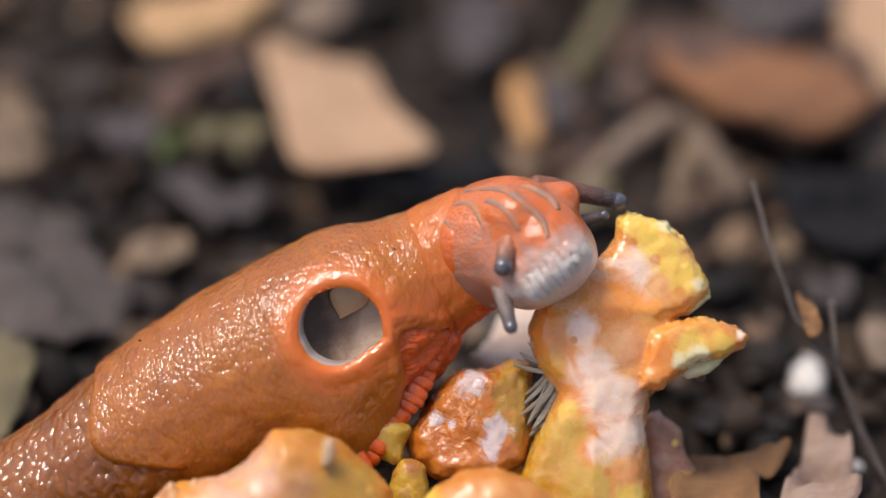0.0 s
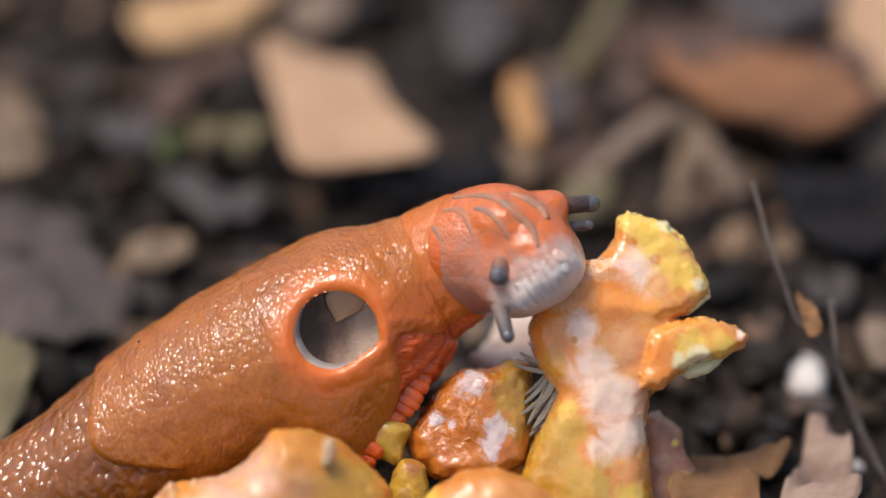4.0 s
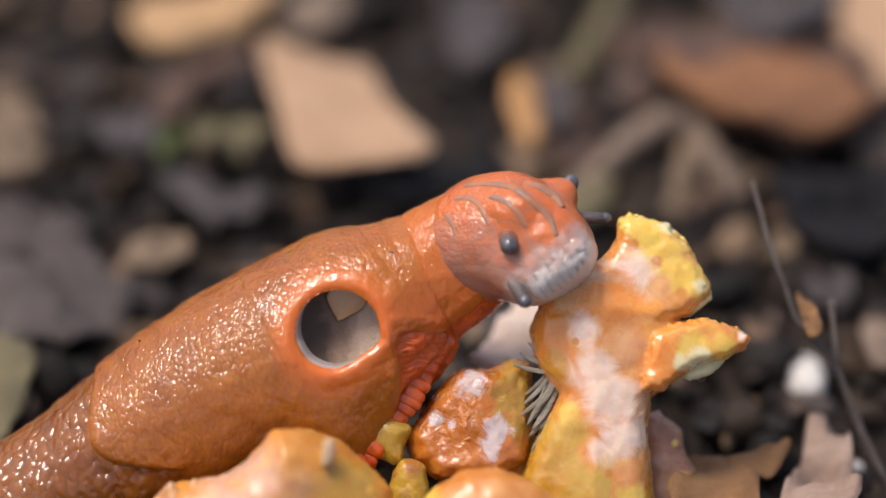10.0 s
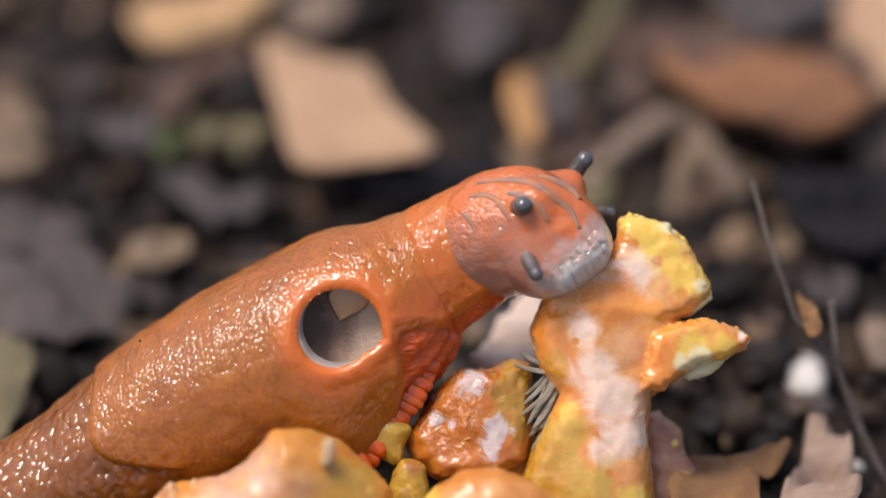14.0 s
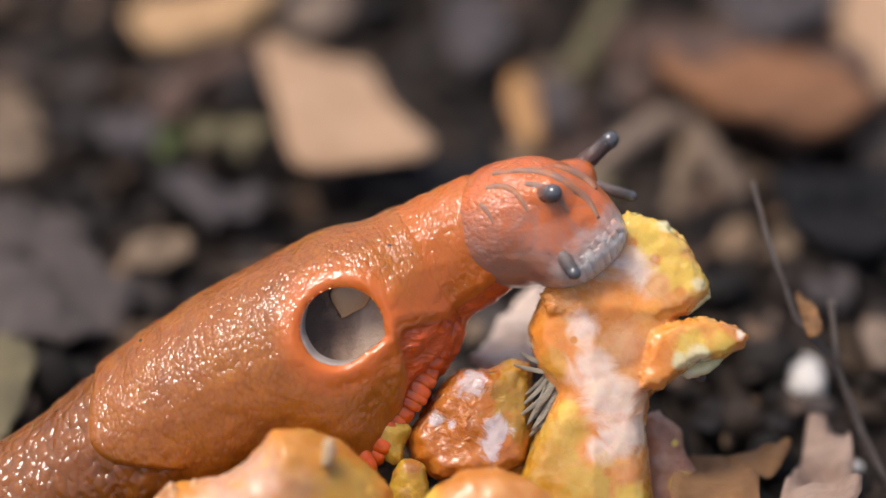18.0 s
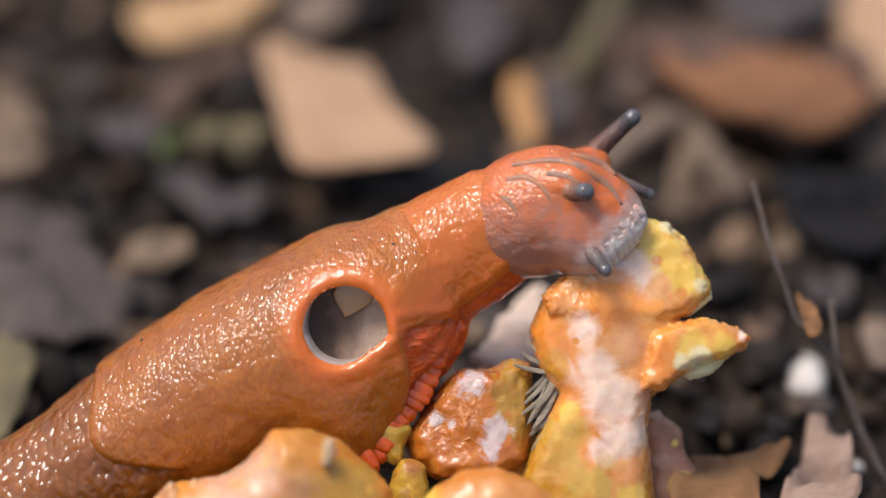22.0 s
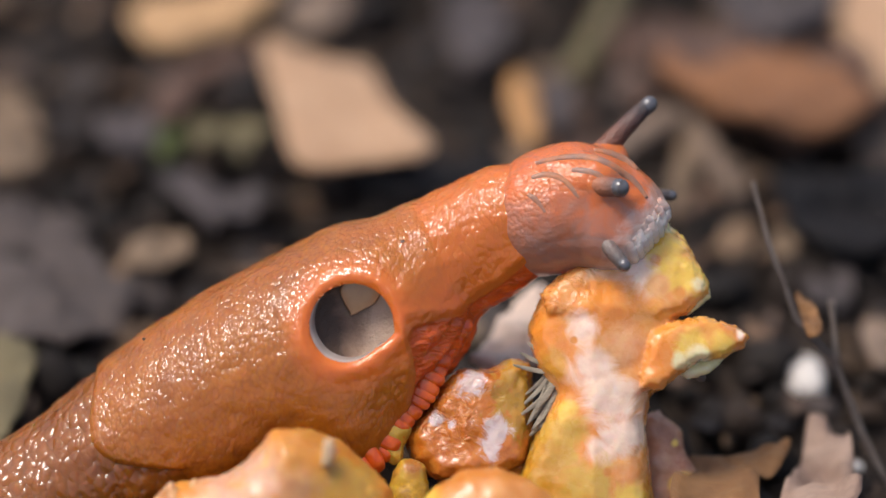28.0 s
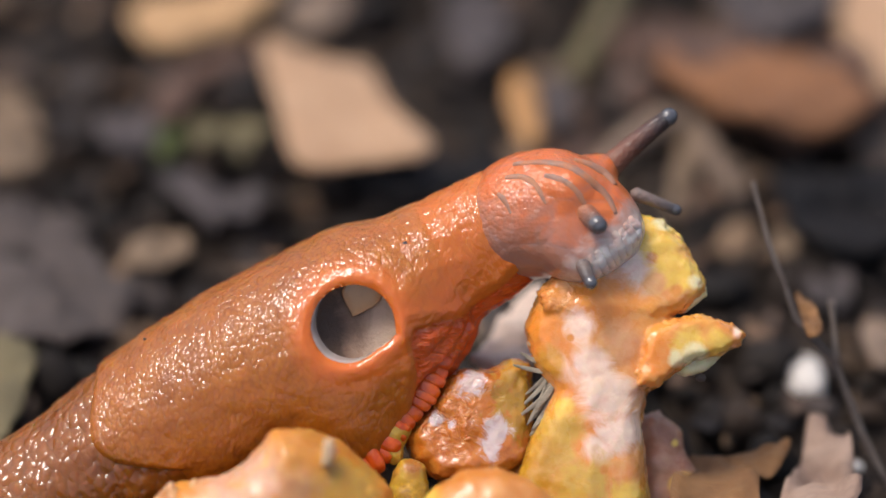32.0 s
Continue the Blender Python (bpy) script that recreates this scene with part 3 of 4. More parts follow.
# head
HEAD = (1057, 362, -60)
_n = Nodes("head_skin", 0.34, 0.3, 0.85, 0.2, (1, 0.4, 0.25), 0.0012)
_ragged = _n.math("MULTIPLY", _n.math("SUBTRACT", _n.noise(0.0022, 4, 0.6, 1.0), 0.5), 0.0045)
_front = _n.math("ADD", _n.math("ADD", _n.math("MULTIPLY", _n.axis(0), 0.82), _n.math("MULTIPLY", _n.axis(1), -0.57)), _ragged)
_pale = _n.ramp(_n.math("MULTIPLY_ADD", _front, 170.0, 0.0), (0.42, 0.0), (0.95, 0.9))
_veil = _n.ramp(_n.math("ADD", _n.math("MULTIPLY", _n.axis(1), -75.0), _n.noise(0.003, 4, 0.6, 0.8)), (0.40, 0.04), (0.78, 0.68))
_edge = _n.cells(0.0034, "DISTANCE_TO_EDGE", _n.stretched(0.6, 1.1, 0.9, 0.5))
_vein = _n.ramp(_edge, (0.02, 1.0), (0.07, 0.0))
_body = _n.mix(_n.ramp(_n.noise(0.0016, 4, 0.6, 0.8), (0.40, 0.0), (0.65, 0.7)), (0.62, 0.130, 0.014), (0.54, 0.135, 0.025))
_body = _n.mix(_veil, _body, (0.28, 0.185, 0.155))
_body = _n.mix(_n.math("MULTIPLY", _vein, 0.15), _body, (0.20, 0.17, 0.175))
_n.color(_n.mix(_pale, _body, (0.74, 0.64, 0.57)))
_rear = _n.ramp(_n.math("MULTIPLY_ADD", _front, -200.0, 0.0), (0.0, 0.1), (0.75, 0.9))
_n.bump(_n.math("MULTIPLY", _n.math("SUBTRACT", 1.0, _n.math("POWER", _n.cells(0.0004), 2.0)), _rear), 0.00013, 1.0, 0.5)
_n.bump(_n.ramp(_edge, (0.0, 0.0), (0.2, 1.0)), 0.00008, 0.6)
_n.bump(_n.noise(0.0014, 3), 0.00014, 1.0, 0.6)
_n.bump(_n.noise(0.00055, 3), 0.00012, 1.0, 0.3)
HEADSKIN = _n.mat

def smooth_min(a, b, k):
    h = np.clip(0.5 + 0.5 * (b - a) / k, 0, 1)
    return b * (1 - h) + a * h - k * h * (1 - h)


def egg(x, y, z, c, r, turn=0.0):
    """About the distance to an ellipsoid, turned in the bench plane."""
    u, v, t = x - c[0], y - c[1], z - c[2]
    ca, sa = math.cos(turn), math.sin(turn)
    u, v = u * ca + v * sa, -u * sa + v * ca
    k = np.sqrt((u / r[0]) ** 2 + (v / r[1]) ** 2 + (t / r[2]) ** 2)
    return (k - 1) * min(r)


def head_field(x, y, z):
    d = egg(x, y, z, (-40, 2, 0), (122, 107, 94), 0.10)
    d = smooth_min(d, egg(x, y, z, (-100, 25, 0), (86, 94, 92), -0.2), 30)
    d = smooth_min(d, egg(x, y, z, (58, 6, 0), (62, 52, 72), 0.75), 40)
    d = smooth_min(d, egg(x, y, z, (22, -80, -42), (32, 28, 28)), 22)
    d = smooth_min(d, egg(x, y, z, (-5, -40, 66), (38, 32, 28)), 20)
    d = smooth_min(d, egg(x, y, z, (8, 58, 42), (58, 44, 46), 0.6), 30)
    d = smooth_min(d, egg(x, y, z, (45, 52, 10), (62, 42, 56), -0.65), 26)
    return d + 1.2 * waves(x, y, z, 44, 21, 2)


v, f = nets(head_field, (-215, -140, -130), (150, 150, 130), 3.4)


def to_head(p):
    return 1.07 * p * np.array((UNIT, -UNIT, UNIT))


head = piece("head", to_head(v), f[:, ::-1], HEADSKIN, slug, "wet orange head with grey veins and pale muzzle")
head.location = at(*HEAD)
NAPE_SKIN = skin_material("nape_skin", (0.62, 0.115, 0.008), (0.54, 0.098, 0.008), (0.46, 0.09, 0.02), 0.0005, 0.00018, 0.22)
v, f = ball_mesh((82, 90, 90), 14, 0.02, 91)
nape = piece("nape", to_head((v + np.array((-108, 22, 0))) / 1.07), f, NAPE_SKIN, slug, "smoother reddish nape behind the head")
nape.location = at(*HEAD)
# grey veins lying almost sunk in the head's skin, and the ribs of the muzzle
_n = Nodes("vein_skin", 0.5, 0.25, 0.12, 0.2)
_n.color(_n.mix(_n.ramp(_n.noise(0.0014, 3), (0.35, 0.0), (0.65, 1.0)), (0.28, 0.165, 0.125), (0.44, 0.175, 0.085)))
_n.bump(_n.noise(0.0006, 3), 0.0001)
VEIN = _n.mat
_depth = np.linspace(-110, 120, 461)


def on_head(name, line, radius, proud, material, label, seed, wander=2.5):
    """A cord that follows the side of the head towards the lens; line in the head's own plane."""
    line = np.array(line, float)
    u = np.linspace(0, len(line) - 1, 40)
    q = np.stack([np.interp(u, range(len(line)), line[:, i]) for i in (0, 1)], 1)
    for _ in range(6):
        q[1:-1] = (q[:-2] + 2 * q[1:-1] + q[2:]) / 4
    q += wander * np.stack((waves(u * 20, 0, 0, 30, 60 + seed, 2), waves(u * 20, 9, 0, 30, 70 + seed, 2)), 1)
    field = head_field(q[:, :1] + 0 * _depth, q[:, 1:] + 0 * _depth, _depth + 0 * q[:, :1])
    top = np.where(field < 0, _depth, -110).max(1)
    for _ in range(3):
        top[1:-1] = (top[:-2] + 2 * top[1:-1] + top[2:]) / 4
    r = radius * np.sin(np.linspace(0.25, 2.9, 40)) ** 0.5
    v, f = tube_mesh(np.stack((q[:, 0], q[:, 1], top - r + proud), 1), r, 12)
    piece(name, to_head(v), f, material, head, label)


for k, line in enumerate((((-104, -66), (-60, -75), (-15, -74), (15, -62), (42, -46), (62, -30), (78, -8)), ((-8, -88), (22, -80), (47, -69), (65, -56)),
                          ((-112, -42), (-86, -46), (-62, -40), (-44, -24), (-34, -8)), ((-46, -54), (-12, -50), (12, -36), (30, -14)),
                          ((-118, -16), (-102, -4), (-88, 16)))):
    on_head("vein", line, 10, 1.2, VEIN, "grey vein under the skin", k, 1.2)
_out = np.linspace(0, 140, 281)
for i in range(8):
    x0, y0 = 72 - 9.8 * i, -22 + 7.4 * i
    field = head_field(x0 + 0.66 * _out, y0 + 0.75 * _out, np.full(281, 18.0 + 2 * i))
    u = _out[field < 0].max() - 3 if (field < 0).any() else 40
    x1, y1 = x0 + 0.66 * u, y0 + 0.75 * u
    long = 46 - 2.5 * abs(i - 3)
    on_head("lip_fold", [(x1 - 0.42 * long * k, y1 - 0.90 * long * k) for k in (0, 0.35, 0.7, 1.0)], 12.5, 2.2 - 0.3 * (i % 3), HEADSKIN, "pale grey lip fold", 20 + i, 2.0)

# tentacles, built along +x with the tip at the origin
def feeler_material(name, tip, base, reach):
    n = Nodes(name, 0.45, 0.25, 0.35, 0.15)
    t = n.math("ADD", n.math("MULTIPLY", n.axis(0), -1 / (reach * UNIT)), n.math("MULTIPLY", n.noise(0.001, 3), 0.3))
    n.color(n.mix(n.ramp(t, (0.25, 0.0), (1.0, 1.0)), tip, base))
    n.bump(n.cells(0.00035), 0.00014, 1.0, 0.4)
    n.bump(n.noise(0.0005, 3), 0.00012)
    return n.mat


FEELER_BROWN = feeler_material("eye_stalk_brown", (0.045, 0.036, 0.037), (0.21, 0.08, 0.045), 165)
FEELER_DARK = feeler_material("eye_stalk_grey", (0.075, 0.062, 0.062), (0.42, 0.15, 0.07), 70)
FEELER_GREY = feeler_material("feeler_grey", (0.06, 0.053, 0.055), (0.23, 0.165, 0.14), 90)
_n = Nodes("eye_skin", 0.15, 0.5, 0.8)
_n.color(_n.mix(_n.noise(0.0005), (0.06, 0.057, 0.062), (0.12, 0.11, 0.115)))
EYE_SKIN = _n.mat


def tentacle(length, base, tip, knob, bend, material, label):
    n = 26
    t = np.linspace(0, 1, n)
    x = -length * (1 - t)
    y = -bend * np.sin(t * np.pi)
    r = base + (tip - base) * t ** 0.7 + 0.5 * np.sin(t * 30) * (1 - t)
    r[-1] *= 0.6
    r[:3] *= (0.35, 0.7, 0.92)
    pv, pf = tube_mesh(np.stack((x, y, 0 * x), 1), r, 20)
    ob = piece("tentacle", pv * UNIT, pf, material, slug, label)
    bv, bf = ball_mesh((knob * 1.15, knob, knob), 14)
    piece("tentacle_tip", (bv + np.array((-knob * 0.8, 0, 0))) * UNIT, bf, EYE_SKIN, ob, "dark shiny rounded tip")
    return ob


FAR_UP = tentacle(178, 26, 14, 16, -4, FEELER_BROWN, "brown-grey eye stalk")
NEAR_UP = tentacle(82, 24, 15, 17, 0, FEELER_DARK, "dark grey eye stalk")
NEAR_LOW = tentacle(130, 20, 11.5, 12, 3, FEELER_GREY, "short grey lower feeler")
FAR_LOW = tentacle(95, 13, 9, 10, 0, FEELER_GREY, "short grey lower feeler")


# ---- the mushrooms ----
def slab_field(outline, tilt, thick, edge, w=0.0, rough=4.0, seed=0, tear=1.2, fine=0.5):
    """A torn lump as a field, with its bounds: outline in bench units; tilt(a, b) gives its middle depth, thick its half thickness."""
    p = np.array(outline, float)
    lo, hi = p.min(0), p.max(0)
    mid = (lo + hi) / 2

    def field(x, y, z):
        d2 = polygon_distance(x, y, p) + 0.5 * rough * waves(x, y, z, 26, seed, 3) + tear * waves(x, y, z, 13, seed + 5, 2)
        u = np.clip(-d2 / edge, 0, 1)
        prof = thick * np.sqrt(np.clip(1 - (1 - u) ** 2, 0, 1))
        z0 = w + tilt(x - mid[0], y - mid[1]) + rough * waves(x, y, z * 0.4, 80, seed + 1, 3)
        d = np.where(d2 < 0, np.abs(z - z0) - prof, np.sqrt(np.maximum(d2, 0) ** 2 + (z - z0) ** 2) + 0.5)
        return d + fine * waves(x, y, z, 15, seed + 7, 2)

    zs = np.array([tilt(k * a, k * b) for a, b in p - mid for k in (0.0, 0.5, 1.0)])
    pad = thick + 5 * rough
    return field, (lo[0] - 20, lo[1] - 20, w + zs.min() - pad), (hi[0] + 20, hi[1] + 20, w + zs.max() + pad)


def slab(outline, tilt, thick, edge, step=7, w=0.0, also=(), blend=14, **k):
    """The surface of a lump, melted together with the lumps of also."""
    parts = [slab_field(outline, tilt, thick, edge, w, **k)] + [slab_field(*a, **b) for a, b in also]

    def field(x, y, z):
        d = parts[0][0](x, y, z)
        for f, _, _ in parts[1:]:
            d = smooth_min(d, f(x, y, z), blend)
        return d

    lo = np.min([p[1] for p in parts], 0)
    hi = np.max([p[2] for p in parts], 0)
    return nets(field, tuple(lo), tuple(hi), step)


def place(outline_parts, label, name="mushroom_piece"):
    """A mushroom piece of one or more lumps: (part name, outline, tilt, half thickness, edge, depth, material settings, more)."""
    made = [(n, *slab(o, tilt, thick, edge, w=w, **more), look_) for n, o, tilt, thick, edge, w, look_, more in outline_parts]
    pts = [at_many(v) for _, v, _, _ in made]
    c = pts[0].mean(0)
    single = len(made) == 1
    root = None
    if not single:
        root = new(name)
        root.matrix_world = BENCH @ Matrix.Translation(Vector(c))
    for (n, v, f, k), p in zip(made, pts):
        k = dict(k)
        k["spots"] = [((at(a, b, 0).x - c[0]), (at(a, b, 0).y - c[1]), r * UNIT, tint) for a, b, r, tint in k.get("spots", ())]
        k["slime"] = [((at(a, b, 0).x - c[0]), (at(a, b, 0).y - c[1]), r * UNIT) for a, b, r in k.get("slime", ())]
        m = flesh_material(n, **k)
        if single:
            root = new(name, mesh_of(name, p - c, f[:, ::-1], m))
            root.matrix_world = BENCH @ Matrix.Translation(Vector(c))
        else:
            piece(n, p - c, f[:, ::-1], m, root)
    return tagged(root, label, "mushroom", "torn mushroom pieces")


def flat(a, b):
    return 0 * a


CAP_OUTLINE = [(1092, 386), (1112, 376), (1150, 386), (1178, 392), (1212, 425), (1232, 462), (1252, 498), (1254, 520), (1215, 556), (1160, 570),
               (1060, 570), (970, 560), (955, 520), (1015, 468), (1065, 455), (1088, 420)]
FLAP_OUTLINE = [(1150, 585), (1200, 568), (1250, 560), (1300, 578), (1325, 592), (1318, 612), (1285, 632), (1240, 640), (1205, 660), (1170, 690), (1130, 690)]
CAP = place([
    ("flesh", [(934, 585), (955, 530), (1000, 513), (1080, 506), (1160, 522), (1200, 552), (1200, 610), (1190, 672), (1150, 702), (1142, 760), (1158, 900),
               (1190, 1080), (900, 1080), (918, 840), (948, 770), (985, 695), (948, 645)],
     lambda a, b: -0.18 * np.abs(a) + 0.04 * b, 52, 40, -28,
     dict(base=(0.76, 0.28, 0.055), stain=(0.60, 0.18, 0.025), patch=(0.84, 0.44, 0.18), size=0.007, share=0.62, rough=0.25, coat=0.9, slime=[(1005, 510, 62), (1060, 478, 34)],
          # the PINK spots paint sky glare on the wet pale flesh
          spots=[(1180, 440, 72, LEMON), (1225, 490, 46, LEMON), (1130, 395, 40, LEMON), (1238, 505, 16, CREAM), (1185, 400, 18, CREAM),
                 (1100, 425, 18, AMBER), (1075, 455, 22, AMBER), (1120, 430, 10, AMBER), (1160, 462, 12, AMBER), (1205, 520, 14, AMBER), (1200, 545, 18, AMBER),
                 (1118, 487, 46, PINK), (1060, 490, 30, (0.80, 0.46, 0.26)), (1165, 505, 22, (0.78, 0.38, 0.14)),
                 (1075, 545, 62, (0.80, 0.27, 0.035)), (1160, 575, 40, (0.82, 0.32, 0.05)), (968, 585, 34, (0.80, 0.28, 0.035)), (1100, 610, 46, (0.78, 0.38, 0.16)), (1165, 640, 38, (0.80, 0.27, 0.035)),
                 (1035, 582, 34, PINK), (1045, 650, 50, PINK), (1085, 700, 52, PINK), (1105, 770, 40, PINK), (1060, 800, 28, PINK), (1015, 602, 8, AMBER),
                 (978, 645, 30, (0.66, 0.30, 0.04)), (985, 770, 48, (0.64, 0.37, 0.05)), (945, 840, 66, (0.56, 0.29, 0.03)), (1040, 870, 62, (0.66, 0.40, 0.07)), (1110, 890, 46, LEMON), (1000, 725, 20, LEMON),
                 (1075, 835, 9, AMBER), (1250, 590, 42, (0.74, 0.33, 0.06)), (1225, 612, 30, LEMON), (1280, 605, 26, LEMON), (1295, 585, 18, AMBER), (1312, 594, 12, PINK), (1235, 632, 22, CREAM), (1200, 640, 16, CREAM)]),
     dict(step=3.6, rough=3, seed=3, fine=0.3, blend=16,
          also=(((CAP_OUTLINE, lambda a, b: 0.22 * b - 0.1 * a, 34, 26, -50), dict(rough=3.5, seed=23, tear=4.0, fine=0.5)),
                ((FLAP_OUTLINE, lambda a, b: 0.15 * b - 0.15 * a, 27, 20, -22), dict(rough=3, seed=25, tear=3.5, fine=0.5))))),
    ("torn_edge", [(1188, 655), (1212, 618), (1290, 626), (1255, 662), (1218, 672)],
     lambda a, b: 0.4 * b, 18, 12, -46,
     dict(base=CREAM, stain=OCHRE, patch=CREAM, size=0.004, share=0.65, rough=0.6, coat=0.0), dict(step=4, rough=3, seed=27)),
    ("torn_edge", [(1196, 552), (1232, 528), (1256, 508), (1258, 526), (1218, 560)],
     lambda a, b: 0.2 * b, 16, 10, -62,
     dict(base=CREAM, stain=LEMON, patch=CREAM, size=0.004, share=0.6, rough=0.5, coat=0.0), dict(step=3.4, rough=3, seed=29)),
], "torn slimy orange and yellow mushroom, half eaten")
# white reflections of the wet film, put into the flesh colour as pale spots
SHEEN = (0.70, 0.56, 0.52)
place([("rotten_flesh", [(712, 775), (745, 735), (775, 690), (812, 655), (870, 652), (905, 634), (936, 640), (944, 700), (940, 760), (934, 815), (870, 850), (770, 850), (730, 818)],
        lambda a, b: 0.2 * b - 0.10 * np.abs(a), 42, 34, -50,
        dict(base=(0.54, 0.165, 0.017), stain=(0.38, 0.092, 0.012), patch=(0.58, 0.21, 0.03), size=0.006, share=0.55, rough=0.22, coat=0.9, depth=0.00022, speckle=True, slime=[(830, 700, 90), (800, 760, 70)],
             spots=[(930, 720, 62, (0.44, 0.23, 0.02)), (905, 660, 30, (0.46, 0.24, 0.03)), (832, 682, 28, SHEEN), (878, 762, 24, SHEEN), (868, 795, 22, SHEEN), (880, 760, 16, SHEEN), (772, 742, 14, SHEEN), (800, 752, 10, SHEEN), (765, 700, 8, SHEEN)]),
        dict(step=3.2, rough=6, seed=7, fine=0.3, tear=2)),
       ("rind", [(850, 760), (945, 760), (958, 840), (990, 1060), (720, 1060), (780, 835)],
        flat, 40, 36, -85, dict(base=OCHRE, stain=(0.42, 0.16, 0.02), patch=AMBER, size=0.006, share=0.5, rough=0.3, coat=0.5), dict(step=6, rough=5, seed=8))],
      "wet slimy brown rotting mushroom piece with painted pale sheen")
YELLOW_LOOK = dict(base=OCHRE, stain=(0.30, 0.13, 0.02), patch=LEMON, size=0.002, share=0.6, rough=0.35, coat=0.4)
place([("crumb", [tuple(p) for p in rounded([(650, 775), (680, 745), (727, 755), (716, 790), (705, 822), (662, 806)], 36)], flat, 18, 30, -16, YELLOW_LOOK, dict(step=2.6, rough=2.5, seed=9, tear=0.8))],
      "small greenish yellow mushroom crumb")
place([("crumb", [tuple(p) for p in rounded([(690, 860), (710, 815), (748, 820), (757, 850), (764, 950), (740, 1060), (695, 1050), (684, 950)], 40)], flat, 27, 34, -10, dict(YELLOW_LOOK, spots=[(730, 826, 20, (0.38, 0.15, 0.03))]), dict(step=3, rough=2.5, seed=11, tear=0.8))],
      "small yellow mushroom stump with brown stain")
place([("flesh", [(275, 905), (310, 855), (400, 842), (440, 812), (482, 762), (540, 757), (600, 778), (650, 822), (692, 865), (720, 1000), (740, 1200), (250, 1200)],
        lambda a, b: -0.2 * np.abs(a), 95, 80, 150,
        dict(base=AMBER, stain=RUST, patch=LEMON, size=0.010, share=0.62, rough=0.35, coat=0.4,
             spots=[(470, 840, 70, (0.66, 0.36, 0.23)), (400, 875, 55, (0.66, 0.36, 0.23)), (620, 855, 70, (0.54, 0.28, 0.04)), (545, 790, 55, (0.56, 0.23, 0.04)), (540, 850, 40, (0.64, 0.30, 0.12))]), dict(step=7, rough=6, seed=13)),
       ("torn_tip", [(572, 778), (588, 776), (596, 796), (586, 826), (568, 824)], flat, 12, 9, 236,
        dict(base=(0.58, 0.42, 0.27), stain=(0.42, 0.28, 0.15), patch=CREAM, size=0.002, share=0.5, rough=0.5, coat=0.1), dict(step=4, rough=1.5, seed=14)),
       ("torn_edge", [(262, 900), (300, 852), (322, 868), (345, 846), (362, 872), (330, 960), (255, 980)], flat, 40, 26, 140,
        dict(base=(0.62, 0.34, 0.14), stain=(0.5, 0.2, 0.06), patch=PINK, size=0.004, share=0.5, rough=0.4, coat=0.3), dict(step=6, rough=4, seed=15, tear=3))],
      "blunt pinkish orange mushroom piece")
place([("flesh", [(735, 905), (770, 862), (820, 832), (880, 827), (940, 852), (995, 895), (1010, 1200), (730, 1200)],
        flat, 80, 80, 150, dict(base=(0.58, 0.21, 0.035), stain=RUST, patch=(0.75, 0.40, 0.18), size=0.010, share=0.68, rough=0.4, coat=0.3, spots=[(760, 880, 30, LEMON)]),
        dict(step=7, rough=4, seed=17))], "smooth orange mushroom piece")
place([("flesh", [(1125, 738), (1165, 728), (1206, 762), (1212, 800), (1232, 832), (1252, 1040), (1120, 1040)],
        flat, 40, 40, -130, dict(base=(0.50, 0.25, 0.15), stain=(0.34, 0.13, 0.07), patch=(0.58, 0.36, 0.25), size=0.005, share=0.55, rough=0.4, coat=0.3,
                                 spots=[(1215, 860, 22, LEMON), (1200, 790, 8, LEMON), (1232, 900, 30, LEMON)]), dict(step=5, rough=6, seed=19))],
      "brownish pink mushroom piece with yellow rim")


# dry grass caught between the pieces
_n = Nodes("dry_grass", 0.7, 0.3)
_n.color(_n.mix(_n.noise(0.0006, 4, 0.6, 0, _n.stretched(1, 4, 1)), (0.40, 0.34, 0.25), (0.17, 0.14, 0.10)))
GRASS = _n.mat


def dry_grass(blades):
    c = np.array(tuple(at(945, 690, -5)))
    thing = new("dry_grass")
    thing.matrix_world = BENCH @ Matrix.Translation(Vector(c))
    for p, q, r in blades:
        t = np.linspace(0, 1, 12)[:, None]
        p, q = np.array(p, float), np.array(q, float)
        line = p + (q - p) * t + np.sin(t * np.pi) * np.array((2, 2, 4))
        v, f = tube_mesh(line, r * np.sqrt(np.clip(np.sin(np.linspace(0.35, 3.05, 12)), 0.05, 1)), 10)
        v[:, 2] = line.mean(0)[2] + (v[:, 2] - line.mean(0)[2]) * 0.22 + 3 * waves(v[:, 0], v[:, 1], 0, 20, 4)
        piece("blade", at_many(v) - c, f, GRASS, thing)
    tagged(thing, "tuft of flattened grey dry grass between mushrooms", "grass")


_rng = random.Random(12)
_blades = []
for i in range(17):
    k = i / 16
    a, b = 978 + 12 * k + _rng.uniform(-6, 6), 648 + 66 * k + _rng.uniform(-5, 5)
    turn, reach = 2.25 + _rng.uniform(-0.28, 0.28), _rng.uniform(62, 108)
    _blades.append(((a, b, -34 + _rng.uniform(-12, 6)), (a + reach * math.cos(turn), b + reach * math.sin(turn), -22 + _rng.uniform(-14, 10)), _rng.uniform(3.2, 6.2)))
dry_grass(_blades + [((974, 660, -30), (908, 646, -28), 4.5), ((966, 648, -35), (920, 624, -30), 4), ((972, 640, -36), (934, 606, -34), 3.5)])
v, f = ball_mesh((10, 8, 8), 14, 0.2, 3)
bench_solid("seed", at_many(v + np.array((1240, 668, -48))), f, TWIG, "dark round seed stuck under mushroom", "seed")
